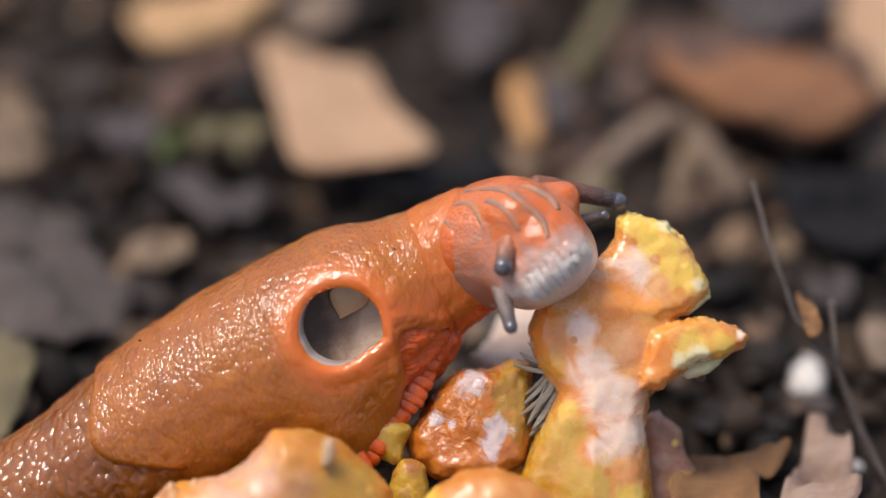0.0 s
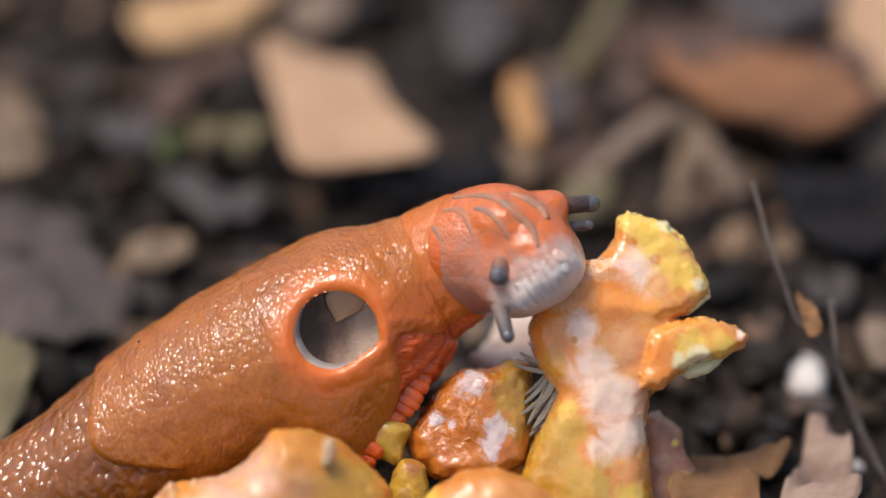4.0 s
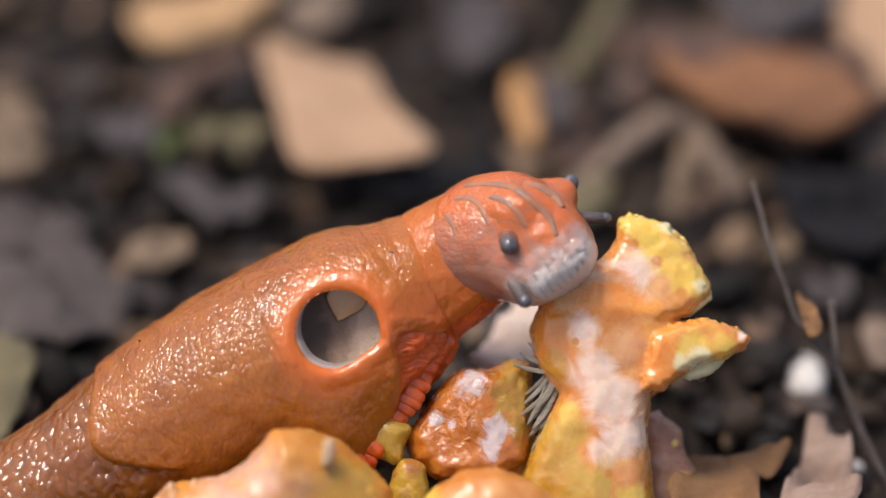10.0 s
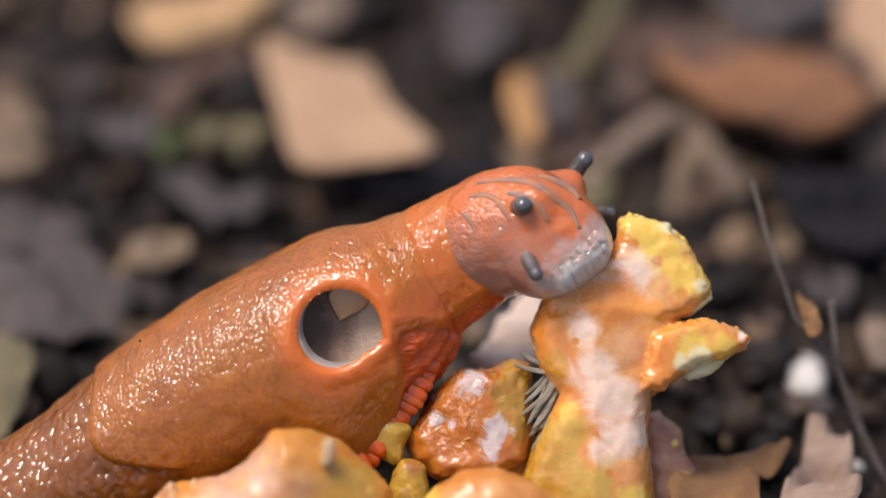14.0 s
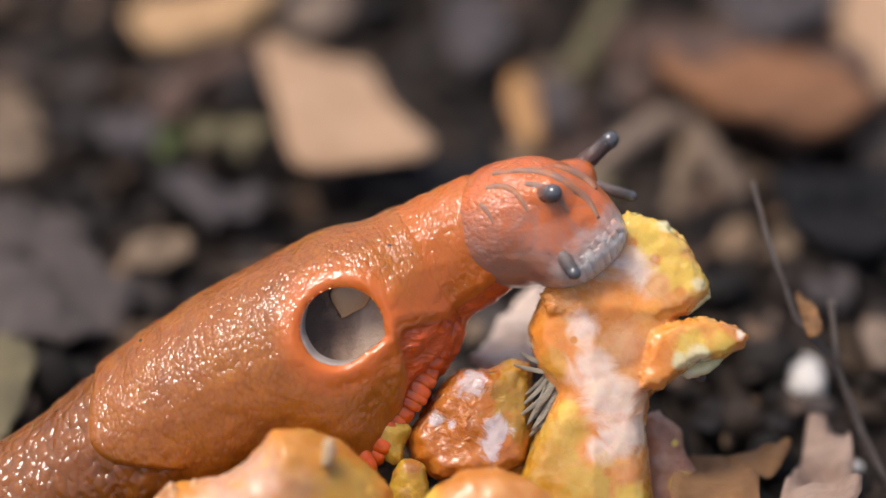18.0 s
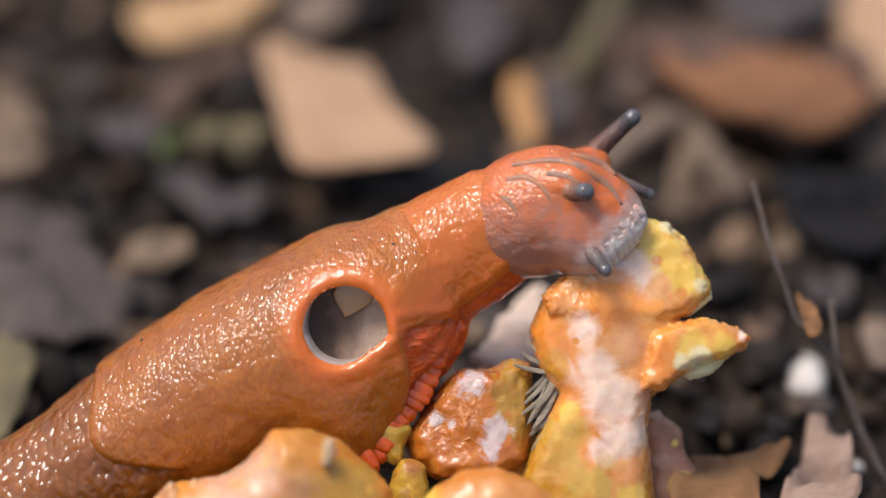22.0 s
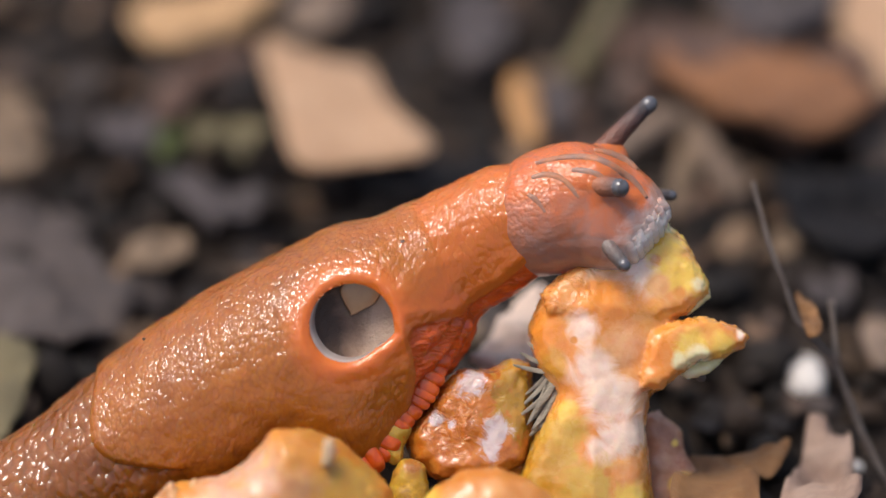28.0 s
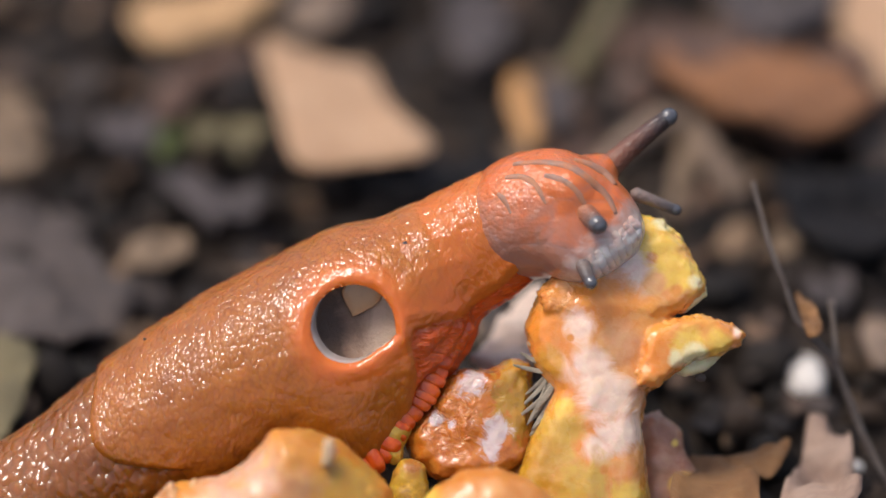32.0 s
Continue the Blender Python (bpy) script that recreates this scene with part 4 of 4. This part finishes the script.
# ---- leaf litter and stones ----
def flake(name, outline, z, thick, bend, material, label, category, seed=0, tilt=(0, 0), lift=0.0, jag=1.0):
    """A flat piece lying on the soil: outline in bench units, laid down on the level z."""
    line = rounded(outline, 56)
    rng = random.Random(seed)
    pts = np.array([tuple(on_ground(a, b, z)) for a, b in line])
    c = pts.mean(0)
    rel = pts[:, :2] - c[:2]
    rel *= (1 + jag * 0.10 * waves(rel[:, 0], rel[:, 1], 0, 0.012, seed) + jag * 0.05 * waves(rel[:, 0], rel[:, 1], 0, 0.003, seed + 9))[:, None]
    size = np.abs(rel).max()
    rings, verts = 7, []
    for side in (1, -1):
        for k in range(rings):
            u = (k + 0.02) / (rings - 1)
            r = rel * min(u, 1.0)
            h = bend * ((r[:, 0] / size) ** 2 - 0.4 * (r[:, 1] / size)) + 0.8 * bend * waves(r[:, 0], r[:, 1], 0, size * 0.9, seed + 1)
            h = h + tilt[0] * r[:, 0] + tilt[1] * r[:, 1] + side * thick / 2 * (1 - 0.6 * u ** 4)
            verts.append(np.stack((r[:, 0], r[:, 1], h), 1))
    n = 56
    faces = []
    for s in (0, 1):
        o = s * rings * n
        for k in range(rings - 1):
            for j in range(n):
                q = (o + k * n + j, o + (k + 1) * n + j, o + (k + 1) * n + (j + 1) % n, o + k * n + (j + 1) % n)
                faces.append(q if s == 0 else q[::-1])
    for j in range(n):
        faces.append(((rings - 1) * n + j, (2 * rings - 1) * n + j, (2 * rings - 1) * n + (j + 1) % n, (rings - 1) * n + (j + 1) % n))
    v = np.concatenate(verts)
    ob = new(name, mesh_of(name, v, faces, material))
    ob.location = (c[0], c[1], z + lift)
    return tagged(ob, label, category)


flake("leaf_fragment", [(460, 68), (520, 84), (590, 100), (652, 115), (690, 180), (735, 230), (766, 262), (752, 285), (690, 290), (620, 292), (560, 300), (515, 280), (490, 190)],
      0.007, 0.0010, 0.0008, LEAF_TAN, "curled dry tan leaf fragment on soil", "leaf", 1, jag=0.06)
flake("wood_chip", [(232, 55), (262, 15), (330, -15), (480, -25), (490, 12), (420, 45), (345, 82), (270, 104)],
      0.004, 0.002, 0.002, CHIP_PALE, "pale cream wood chip on soil", "wood chip", 2, jag=0.4)
flake("wood_chip", [(900, 146), (922, 130), (943, 155), (957, 205), (955, 252), (938, 268), (914, 235), (898, 190)],
      0.004, 0.0018, 0.001, CHIP_ORANGE, "light orange wood sliver on soil", "wood chip", 3, jag=0.3)
outer = flake("bark_layer", [(1130, 95), (1210, 60), (1330, 70), (1430, 80), (1530, 150), (1560, 235), (1470, 245), (1400, 262), (1300, 232), (1215, 200), (1150, 150)],
              0.005, 0.003, 0.003, BARK_DARK, "", "", 4)
inner = flake("bark_layer", [(1165, 130), (1240, 110), (1380, 112), (1490, 150), (1545, 205), (1460, 228), (1330, 222), (1220, 195)],
              0.008, 0.003, 0.002, BARK, "", "", 12)
bark = new("bark_piece")
bark.location = outer.location
for layer in (outer, inner):
    layer.location = layer.location - bark.location
    layer.parent = bark
tagged(bark, "flaking bark piece with orange brown core", "bark")
flake("bark_piece", [(1270, 10), (1340, -30), (1460, -20), (1480, 60), (1400, 95), (1300, 80)],
      0.005, 0.003, 0.003, GREY, "dull purplish bark scrap", "bark", 14)
flake("leaf_fragment", [(1462, -30), (1620, -30), (1620, 140), (1548, 160), (1500, 90)],
      0.006, 0.001, 0.001, LEAF_TAN, "peach coloured dry leaf on soil", "leaf", 5)
flake("leaf_fragment", [(345, 230), (400, 212), (450, 225), (478, 258), (440, 288), (390, 270), (350, 280)], 0.004, 0.001, 0.002, OLIVE, "olive brown leaf scrap", "leaf", 6)
flake("leaf_fragment", [(285, 325), (340, 305), (400, 325), (465, 360), (450, 402), (370, 392)], 0.004, 0.0015, 0.002, GREY, "grey decayed leaf scrap", "leaf", 7)
flake("leaf_fragment", [(215, 470), (255, 425), (290, 402), (330, 410), (336, 460), (300, 482), (260, 490)], 0.003, 0.001, 0.001, CHIP_DULL, "brown dead leaf scrap", "leaf", 8, jag=0.5)
flake("leaf_fragment", [(270, 195), (320, 125), (400, 85), (450, 80), (440, 115), (360, 150), (305, 222)], 0.003, 0.0012, 0.001, BARK_DARK, "reddish brown leaf strip", "leaf", 15)
flake("leaf_fragment", [(-20, 150), (35, 160), (72, 240), (60, 305), (-20, 300)], 0.002, 0.0012, 0.002, CHIP_DULL, "dusty tan leaf scrap", "leaf", 16, jag=2.0)
flake("leaf_fragment", [(175, 215), (250, 195), (290, 240), (240, 275), (190, 265)], 0.003, 0.0012, 0.001, GREY, "grey decayed leaf scrap on soil", "leaf", 17)
flake("leaf_fragment", [(500, -10), (590, -10), (610, 45), (560, 70), (510, 50)], 0.003, 0.0012, 0.001, ROOT, "brown leaf scrap on soil", "leaf", 18)
flake("leaf_fragment", [(1085, 60), (1150, 40), (1195, 115), (1150, 185), (1095, 165)], 0.003, 0.0012, 0.002, BARK_DARK, "dull brown leaf scrap beside bark", "leaf", 41)
flake("leaf_fragment", [(795, -10), (880, -20), (905, 70), (850, 125), (795, 95)], 0.003, 0.0012, 0.002, GREY, "grey decayed leaf scrap on soil", "leaf", 42)
flake("leaf_fragment", [(965, 205), (1030, 190), (1062, 275), (1005, 312), (960, 270)], 0.002, 0.0012, 0.002, BARK_DARK, "dark brown leaf scrap on soil", "leaf", 43)
flake("moss_tuft", [(272, 235), (300, 222), (325, 245), (318, 280), (285, 285)], 0.003, 0.002, 0.001, MOSS, "small patch of green moss", "moss", 19)
flake("leaf_fragment", [(-15, 590), (35, 605), (65, 630), (50, 690), (10, 775), (-30, 760)], 0.004, 0.001, 0.001, OLIVE, "olive grey stem scrap", "leaf", 20)
flake("leaf_fragment", [(-30, 390), (70, 350), (140, 385), (190, 490), (240, 540), (190, 610), (90, 640), (-30, 600)], 0.002, 0.0015, 0.003, GREY_LIGHT, "grey crumbling leaf on soil", "leaf", 21, jag=0.8)
flake("leaf_fragment", [(1510, 250), (1545, 225), (1600, 230), (1600, 310), (1545, 315)], 0.003, 0.001, 0.001, ROOT, "tan leaf scrap on soil", "leaf", 22)
flake("leaf_fragment", [(1362, 415), (1395, 395), (1418, 425), (1400, 465), (1370, 458)], 0.003, 0.001, 0.001, CHIP_DULL, "small dull tan wood crumb", "wood chip", 23)
flake("leaf_fragment", [(1415, 495), (1460, 475), (1510, 495), (1500, 545), (1440, 540)], 0.002, 0.001, 0.001, GREY, "grey brown leaf scrap", "leaf", 24)
flake("leaf_fragment", [(1525, 570), (1580, 560), (1600, 640), (1545, 660)], 0.002, 0.001, 0.001, ROOT, "brown leaf scrap on soil", "leaf", 25)
flake("leaf_fragment", [(1005, 330), (1050, 300), (1085, 330), (1060, 385), (1010, 390)], 0.003, 0.001, 0.001, OLIVE, "pale olive leaf scrap", "leaf", 26)
flake("leaf_fragment", [(955, 160), (990, 130), (1015, 165), (1005, 235), (970, 230)], 0.003, 0.001, 0.001, GREY, "grey decayed leaf scrap on soil", "leaf", 27)
flake("leaf_fragment", [(1218, 808), (1262, 802), (1300, 797), (1340, 784), (1396, 778), (1392, 802), (1372, 830), (1345, 850), (1330, 930), (1190, 930)],
      0.008, 0.0006, 0.002, LEAF_BROWN, "brown curled leaf piece", "leaf", 9, jag=0.15)
flake("leaf_fragment", [(1432, 740), (1452, 736), (1478, 764), (1502, 786), (1515, 850), (1510, 930), (1380, 930), (1398, 850), (1420, 790)],
      0.006, 0.0006, 0.003, LEAF_DULL, "dull brown dead leaf", "leaf", 10, jag=0.15)
flake("leaf_fragment", [(835, 655), (870, 590), (915, 545), (960, 520), (990, 560), (960, 640), (900, 680)],
      0.012, 0.002, 0.002, LEAF_PALE, "pale pinkish dead leaf", "leaf", 11)


def pebble(a, b, size, material, label, seed):
    bv, bf = ball_mesh((1, 1, 1), 14, 0.16, seed)
    bv = np.sign(bv) * np.abs(bv) ** 0.7 * np.array(size)
    p = on_ground(a, b, size[2] * 0.6)
    ob = new("pebble", mesh_of("pebble", bv, bf, material))
    ob.location = p
    return tagged(ob, label, "stone")


pebble(1512, 830, (0.0008, 0.0009, 0.0007), PEBBLE, "tiny pale grey stone", 2)
pebble(1425, 675, (0.0019, 0.0031, 0.0014), PEBBLE, "small whitish pebble on soil", 1)


def stick(name, points, r0, r1, material, label, category):
    p = np.array([tuple(on_ground(a, b, z)) for a, b, z in points])
    n = 6 * len(p)
    s = np.linspace(0, len(p) - 1, n)
    q = np.stack([np.interp(s, range(len(p)), p[:, i]) for i in range(3)], 1)
    for _ in range(3):
        q[1:-1] = (q[:-2] + 2 * q[1:-1] + q[2:]) / 4
    r = np.linspace(r0, r1, n) * (1 + 0.25 * waves(s * 0.01, s * 0, 0, 0.03, 5))
    v, f = tube_mesh(q, r, 12)
    c = v.mean(0)
    ob = new(name, mesh_of(name, v - c, f, material))
    ob.location = c
    return tagged(ob, label, category)


stick("twig", [(1600, 905, 0.001), (1558, 831, 0.005), (1531, 778, 0.007), (1498, 697, 0.011), (1478, 636, 0.014), (1447, 606, 0.016), (1410, 569, 0.018), (1390, 508, 0.021), (1363, 441, 0.024), (1333, 323, 0.028)],
      0.00036, 0.00028, TWIG, "thin dark bare twig standing off the soil", "twig")
stick("twig", [(1480, 640, 0.014), (1476, 585, 0.016), (1471, 532, 0.018)], 0.00026, 0.00038, TWIG, "short grey twig stub", "twig")
flake("leaf_fragment", [(1408, 508), (1424, 520), (1444, 545), (1457, 580), (1445, 594), (1428, 588), (1418, 560)], 0.018, 0.0005, 0.001, LEAF_BROWN, "orange brown leaflet on a twig", "leaf", 28)
# a black sheet added only to darken the ground here
flake("dark_sheet", [(1372, 330), (1420, 300), (1510, 318), (1620, 318), (1620, 440), (1520, 470), (1440, 445), (1385, 400)], 0.004, 0.003, 0.002, BLACK, "black sheet added to darken the soil", "soil", 31)
# the tan leaf's shadow on the soil, laid down as a black sheet
flake("dark_sheet", [(640, 318), (720, 308), (775, 300), (880, 290), (880, 330), (760, 352), (650, 350)], 0.003, 0.002, 0.001, BLACK, "black sheet standing in for the tan leaf's shadow", "soil", 33)
stick("root", [(1020, 345, 0.001), (1060, 300, 0.003), (1110, 255, 0.005), (1190, 205, 0.006), (1230, 225, 0.005), (1262, 280, 0.004), (1310, 350, 0.001)], 0.0013, 0.0015, ROOT, "pale brown arched root", "root")
stick("root", [(1235, 232, 0.004), (1212, 310, 0.003), (1185, 385, 0.001)], 0.0017, 0.0013, CHIP_DULL, "tan root branch beside arched root", "root")
stick("plant_stalk", [(1100, -40, 0.004), (1085, 10, 0.004), (1050, 80, 0.003), (1005, 145, 0.001)], 0.0017, 0.0014, OLIVE, "withered olive brown plant stalk", "stalk")


# ---- motion ----
# seconds; travel of the mantle's front; middle of the head and its turn (yaw, roll)
NECK_AT = ((0, 767, 446), (1, 763, 439), (2, 759, 456), (3, 755, 455), (6, 758, 455), (7, 759, 453), (8, 755, 452), (9, 760, 456), (10, 760, 453), (11, 758, 452),
           (12, 758, 453), (13, 763, 452), (14.5, 766, 450), (16.5, 769, 447), (18, 772, 445), (20, 775, 444), (21, 778, 443), (23, 782, 441), (25, 789, 441), (28, 798, 436), (30, 802, 438), (32, 802, 439))
HEAD_AT = ((0, 939, 428, 35, 8), (1, 927, 421, 35, 8), (2, 910, 450, 36, 9), (3, 916, 444, 35, 9), (6, 920, 440, 30, 10), (7, 925, 438, 30, 10), (8, 915, 433, 30, 10), (9, 930, 431, 28, 10),
           (10, 937, 421, 26, 9), (11, 948, 419, 24, 9), (12, 950, 414, 22, 9), (13, 955, 409, 18, 8), (14, 961, 409, 16, 6), (14.5, 964, 406, 15, 6), (16.5, 985, 396, 12, 3), (17, 984, 400, 11, 3), (18, 985, 391, 10, 5),
           (19, 990, 391, 9, 4), (20, 1015, 391, 8, 4), (21, 1015, 375, 6, 3), (23, 1022, 365, 4, 1), (25, 1045, 365, 1, 0), (28, 1057, 362, 0, 0), (29, 1055, 368, 2, 2), (30, 1033, 372, 7, 4), (31, 1025, 376, 10, 6), (32, 1018, 380, 12, 8))
# seconds; tip; the way it points (right, down)
FAR_UP_AT = ((0, 1105, 358, .97, .15), (1, 1093, 368, .95, .3), (2, 1088, 400, .95, .28), (3, 1078, 368, .97, .15), (6, 1003, 348, .4, -.7), (7, 1008, 343, .4, -.75), (8, 1008, 338, .4, -.75), (9, 1010, 332, .4, -.75),
             (10, 1013, 315, .35, -.8), (11, 1018, 310, .35, -.8), (12, 1022, 297, .4, -.8), (13, 1028, 282, .45, -.8), (14, 1040, 274, .5, -.8), (14.5, 1064, 270, .65, -.75), (16.5, 1062, 245, .6, -.75), (17, 1065, 260, .62, -.74), (18, 1088, 240, .7, -.7),
             (19, 1098, 235, .7, -.7), (20, 1108, 220, .72, -.68), (21, 1122, 200, .72, -.68), (22, 1127, 201, .7, -.7), (23, 1130, 195, .68, -.72), (24, 1131, 207, .7, -.7), (25, 1144, 207, .7, -.7), (28, 1156, 178, .68, -.72), (29, 1156, 178, .69, -.71), (30, 1168, 182, .7, -.7), (31, 1184, 182, .72, -.68), (32, 1192, 200, .75, -.65))
FAR_LOW_AT = ((0, 1076, 380, .95, -.2), (1, 1057, 385, .95, -.15), (2, 1058, 412, .95, -.2), (3, 1042, 397, .95, -.1), (6, 1062, 403, .97, .0), (7, 1067, 402, .97, 0), (8, 1070, 406, .97, 0), (9, 1073, 400, .97, 0), (10, 1080, 386, .97, 0),
              (11, 1080, 384, .97, 0), (13, 1090, 377, .95, 0), (14, 1086, 376, .95, .03), (14.5, 1102, 378, .95, .05), (16.5, 1108, 355, .9, .3), (17, 1117, 362, .9, .28), (18, 1124, 349, .92, .25), (20, 1139, 343, .92, .3), (21, 1152, 341, .9, .35), (23, 1160, 352, .85, .4), (25, 1174, 365, .8, .5),
              (28, 1195, 347, .95, .1), (29, 1196, 358, .9, .3), (30, 1205, 377, .88, .42), (32, 1202, 374, .9, .35))
NEAR_UP_AT = ((0, 888, 482, -.2, .75), (1, 868, 478, -.25, .75), (2, 861, 522, -.25, .72), (3, 873, 500, -.25, .68), (6, 890, 493, -.05, .6), (7, 892, 482, 0, .55), (8, 888, 482, 0, .5), (9, 896, 466, 0, .5), (10, 902, 440, .05, .45), (11, 897, 434, .05, .3),
              (12, 896, 412, .05, .15), (13, 901, 373, .1, -.02), (14, 928, 364, .2, -.04), (14.5, 940, 362, .25, -.05), (16.5, 962, 335, .35, -.05), (17, 968, 360, .4, -.05), (18, 984, 342, .48, -.05), (19, 992, 344, .55, .05), (20, 1018, 360, .65, .15), (21, 1044, 348, .7, .05), (22, 1045, 341, .74, .05), (23, 1066, 333, .78, .05), (25, 1103, 328, .8, .05),
              (28, 1107, 334, .8, .1), (29, 1100, 354, .75, .25), (30, 1082, 372, .65, .4), (31, 1082, 391, .55, .5), (32, 1064, 405, .5, .55))
NEAR_LOW_AT = ((0, 906, 586, .22, .93), (1, 873, 580, .1, .95), (2, 884, 622, .15, .95), (3, 896, 612, .2, .93), (6, 907, 586, .25, .92), (7, 910, 574, .3, .9), (8, 909, 582, .25, .92), (9, 917, 564, .3, .9), (10, 932, 540, .4, .85), (11, 932, 520, .35, .85),
               (13, 947, 490, .35, .85), (14, 952, 492, .38, .85), (14.5, 972, 508, .4, .85), (16.5, 982, 475, .35, .85), (17, 991, 496, .4, .84), (18, 1020, 490, .45, .83), (20, 1048, 492, .5, .8), (21, 1065, 485, .5, .8), (23, 1085, 485, .5, .8), (25, 1108, 472, .55, .78), (28, 1109, 475, .55, .78), (29, 1104, 487, .5, .8), (30, 1078, 497, .4, .85), (32, 1048, 507, .3, .88))
# small pulls on the bitten mushroom: seconds, right, down
NUDGE = ((0, 0, 0), (1.5, 4, 3), (2, 0, 0), (6, 0, 0), (7, 3, 2), (8, 0, 0), (10.5, 3, 3), (11, -1, -1), (13, 0, 0), (13.5, 6, 5), (14.5, 0, 0), (16.5, 4, 2), (17, 11, 8), (17.5, 3, 2), (18, 0, 0),
         (19, 0, 0), (19.5, 6, 4), (20, 9, 7), (20.5, 1, 2), (22, 3, 2), (23, -4, -3), (24, 0, 0), (25, 7, 5), (25.5, -3, -3), (27.5, 5, 4), (28, 0, 0), (28.5, -5, -3), (30, 3, 2), (30.5, 7, 5), (31, -2, -3), (32, -6, -4))
TIMES = [0, 1, 2, 3, 4.5, 6, 7, 8, 9, 10, 11, 12, 13, 14, 14.5, 16.5, 17, 18, 19, 20, 21, 22, 23, 24, 25, 28, 29, 30, 31, 32]


def when(rows, t):
    r = np.array(rows, float)
    return [float(np.interp(t, r[:, 0], r[:, i])) for i in range(1, r.shape[1])]


REST_NECK, REST_S, HEAD_S = (798, 436), 6.9, 9.6


def body_shift(s, t):
    """How far the body's middle at s has moved from its rest, in bench units."""
    nx, ny = when(NECK_AT, t)
    hx, hy, yaw, roll = when(HEAD_AT, t)
    d = np.array((nx - REST_NECK[0], ny - REST_NECK[1]))
    e = np.array((hx - HEAD[0], hy - HEAD[1]))
    # drawn together, the neck sags a little
    early = min(1.0, max(0.0, (18 - t) / 6))
    d = d + early * np.array((8, 13)) * min(1.0, max(0.0, (s - 5.6) / 1.2))
    if s <= REST_S:
        return d * max(0.0, (s - 2.7) / (REST_S - 2.7)) ** 1.15
    u = min(1.0, (s - REST_S) / (HEAD_S - REST_S))
    h = u * u * (3 - 2 * u) * 0.6 + 0.4 * u
    return d * (1 - h) + e * h


def body_pose(s, t):
    # the stiff ring round the breathing pore moves as one; its neighbours ease into it
    if 4.78 <= s <= 6.3:
        s = 5.5
    elif 6.3 < s < 7.7:
        s = 5.5 + (s - 6.3) * 2.2 / 1.4
    elif 3.6 < s < 4.78:
        s = 5.5 - (4.78 - s) * 1.9 / 1.18
    q, v = spine(np.array(s))
    ds = 0.3
    q0, _ = spine(np.array(s - ds))
    q1, _ = spine(np.array(s + ds))
    a0 = q0[:2] + body_shift(s - ds, t)
    a1 = q1[:2] + body_shift(s + ds, t)
    rest = math.atan2(q1[1] - q0[1], q1[0] - q0[0])
    now = math.atan2(a1[1] - a0[1], a1[0] - a0[0])
    m = q[:2] + body_shift(s, t)
    return Matrix.Translation(at(m[0], m[1], q[2])) @ Matrix.Rotation(rest - now, 4, "Z") @ Matrix.Translation(-at(q[0], q[1], q[2]))


def pointing(tip, w, way):
    d = Vector((way[0], -way[1], 0))
    d.z = math.sqrt(max(0.0, 1 - min(0.999, d.length_squared)))
    return d


def turned(yaw):
    """How far the middle of the head comes towards the lens as it turns about the nape."""
    return 95 * math.sin(radians(yaw))


def motions():
    for part, s in MOVING:
        walk(part, [(t, body_pose(s, t)) for t in TIMES])
    rows = []
    for t in TIMES:
        x, y, yaw, roll = when(HEAD_AT, t)
        rows.append((t, Matrix.Translation(at(x, y, HEAD[2] + turned(yaw))) @ Matrix.Rotation(radians(-roll), 4, "Z") @ Matrix.Rotation(radians(-yaw), 4, "Y")))
    walk(head, rows)
    rows = []
    for t in TIMES:
        x, y, yaw, roll = when(HEAD_AT, t)
        rows.append((t, Matrix.Translation(at(x, y, HEAD[2] + 0.5 * turned(yaw))) @ Matrix.Rotation(radians(-roll * 0.6), 4, "Z") @ Matrix.Rotation(radians(-yaw * 0.35), 4, "Y")))
    walk(nape, rows)
    rest = CAP.matrix_world.copy()
    walk(CAP, [(t, rest @ Matrix.Translation((dx * UNIT, -dy * UNIT, 0))) for t, dx, dy in NUDGE])
    for ob, table, w, side in ((FAR_UP, FAR_UP_AT, -110, -0.5), (FAR_LOW, FAR_LOW_AT, -105, -0.6), (NEAR_UP, NEAR_UP_AT, 60, 1), (NEAR_LOW, NEAR_LOW_AT, 64, 1.0)):
        rows = []
        for t in TIMES:
            a, b, dx, dy = when(table, t)
            share = 0.85 if ob is NEAR_LOW else 1.0
            d = pointing((a, b), w, (dx * share, dy * share))
            d.z *= side
            x = d.normalized()
            z = x.cross(Vector((0, 1, 0.01))).normalized()
            y = z.cross(x)
            m = Matrix((x, y, z)).transposed().to_4x4()
            m.translation = at(a, b, w + 0.85 * turned(when(HEAD_AT, t)[2]))
            rows.append((t, m))
        walk(ob, rows)


motions()
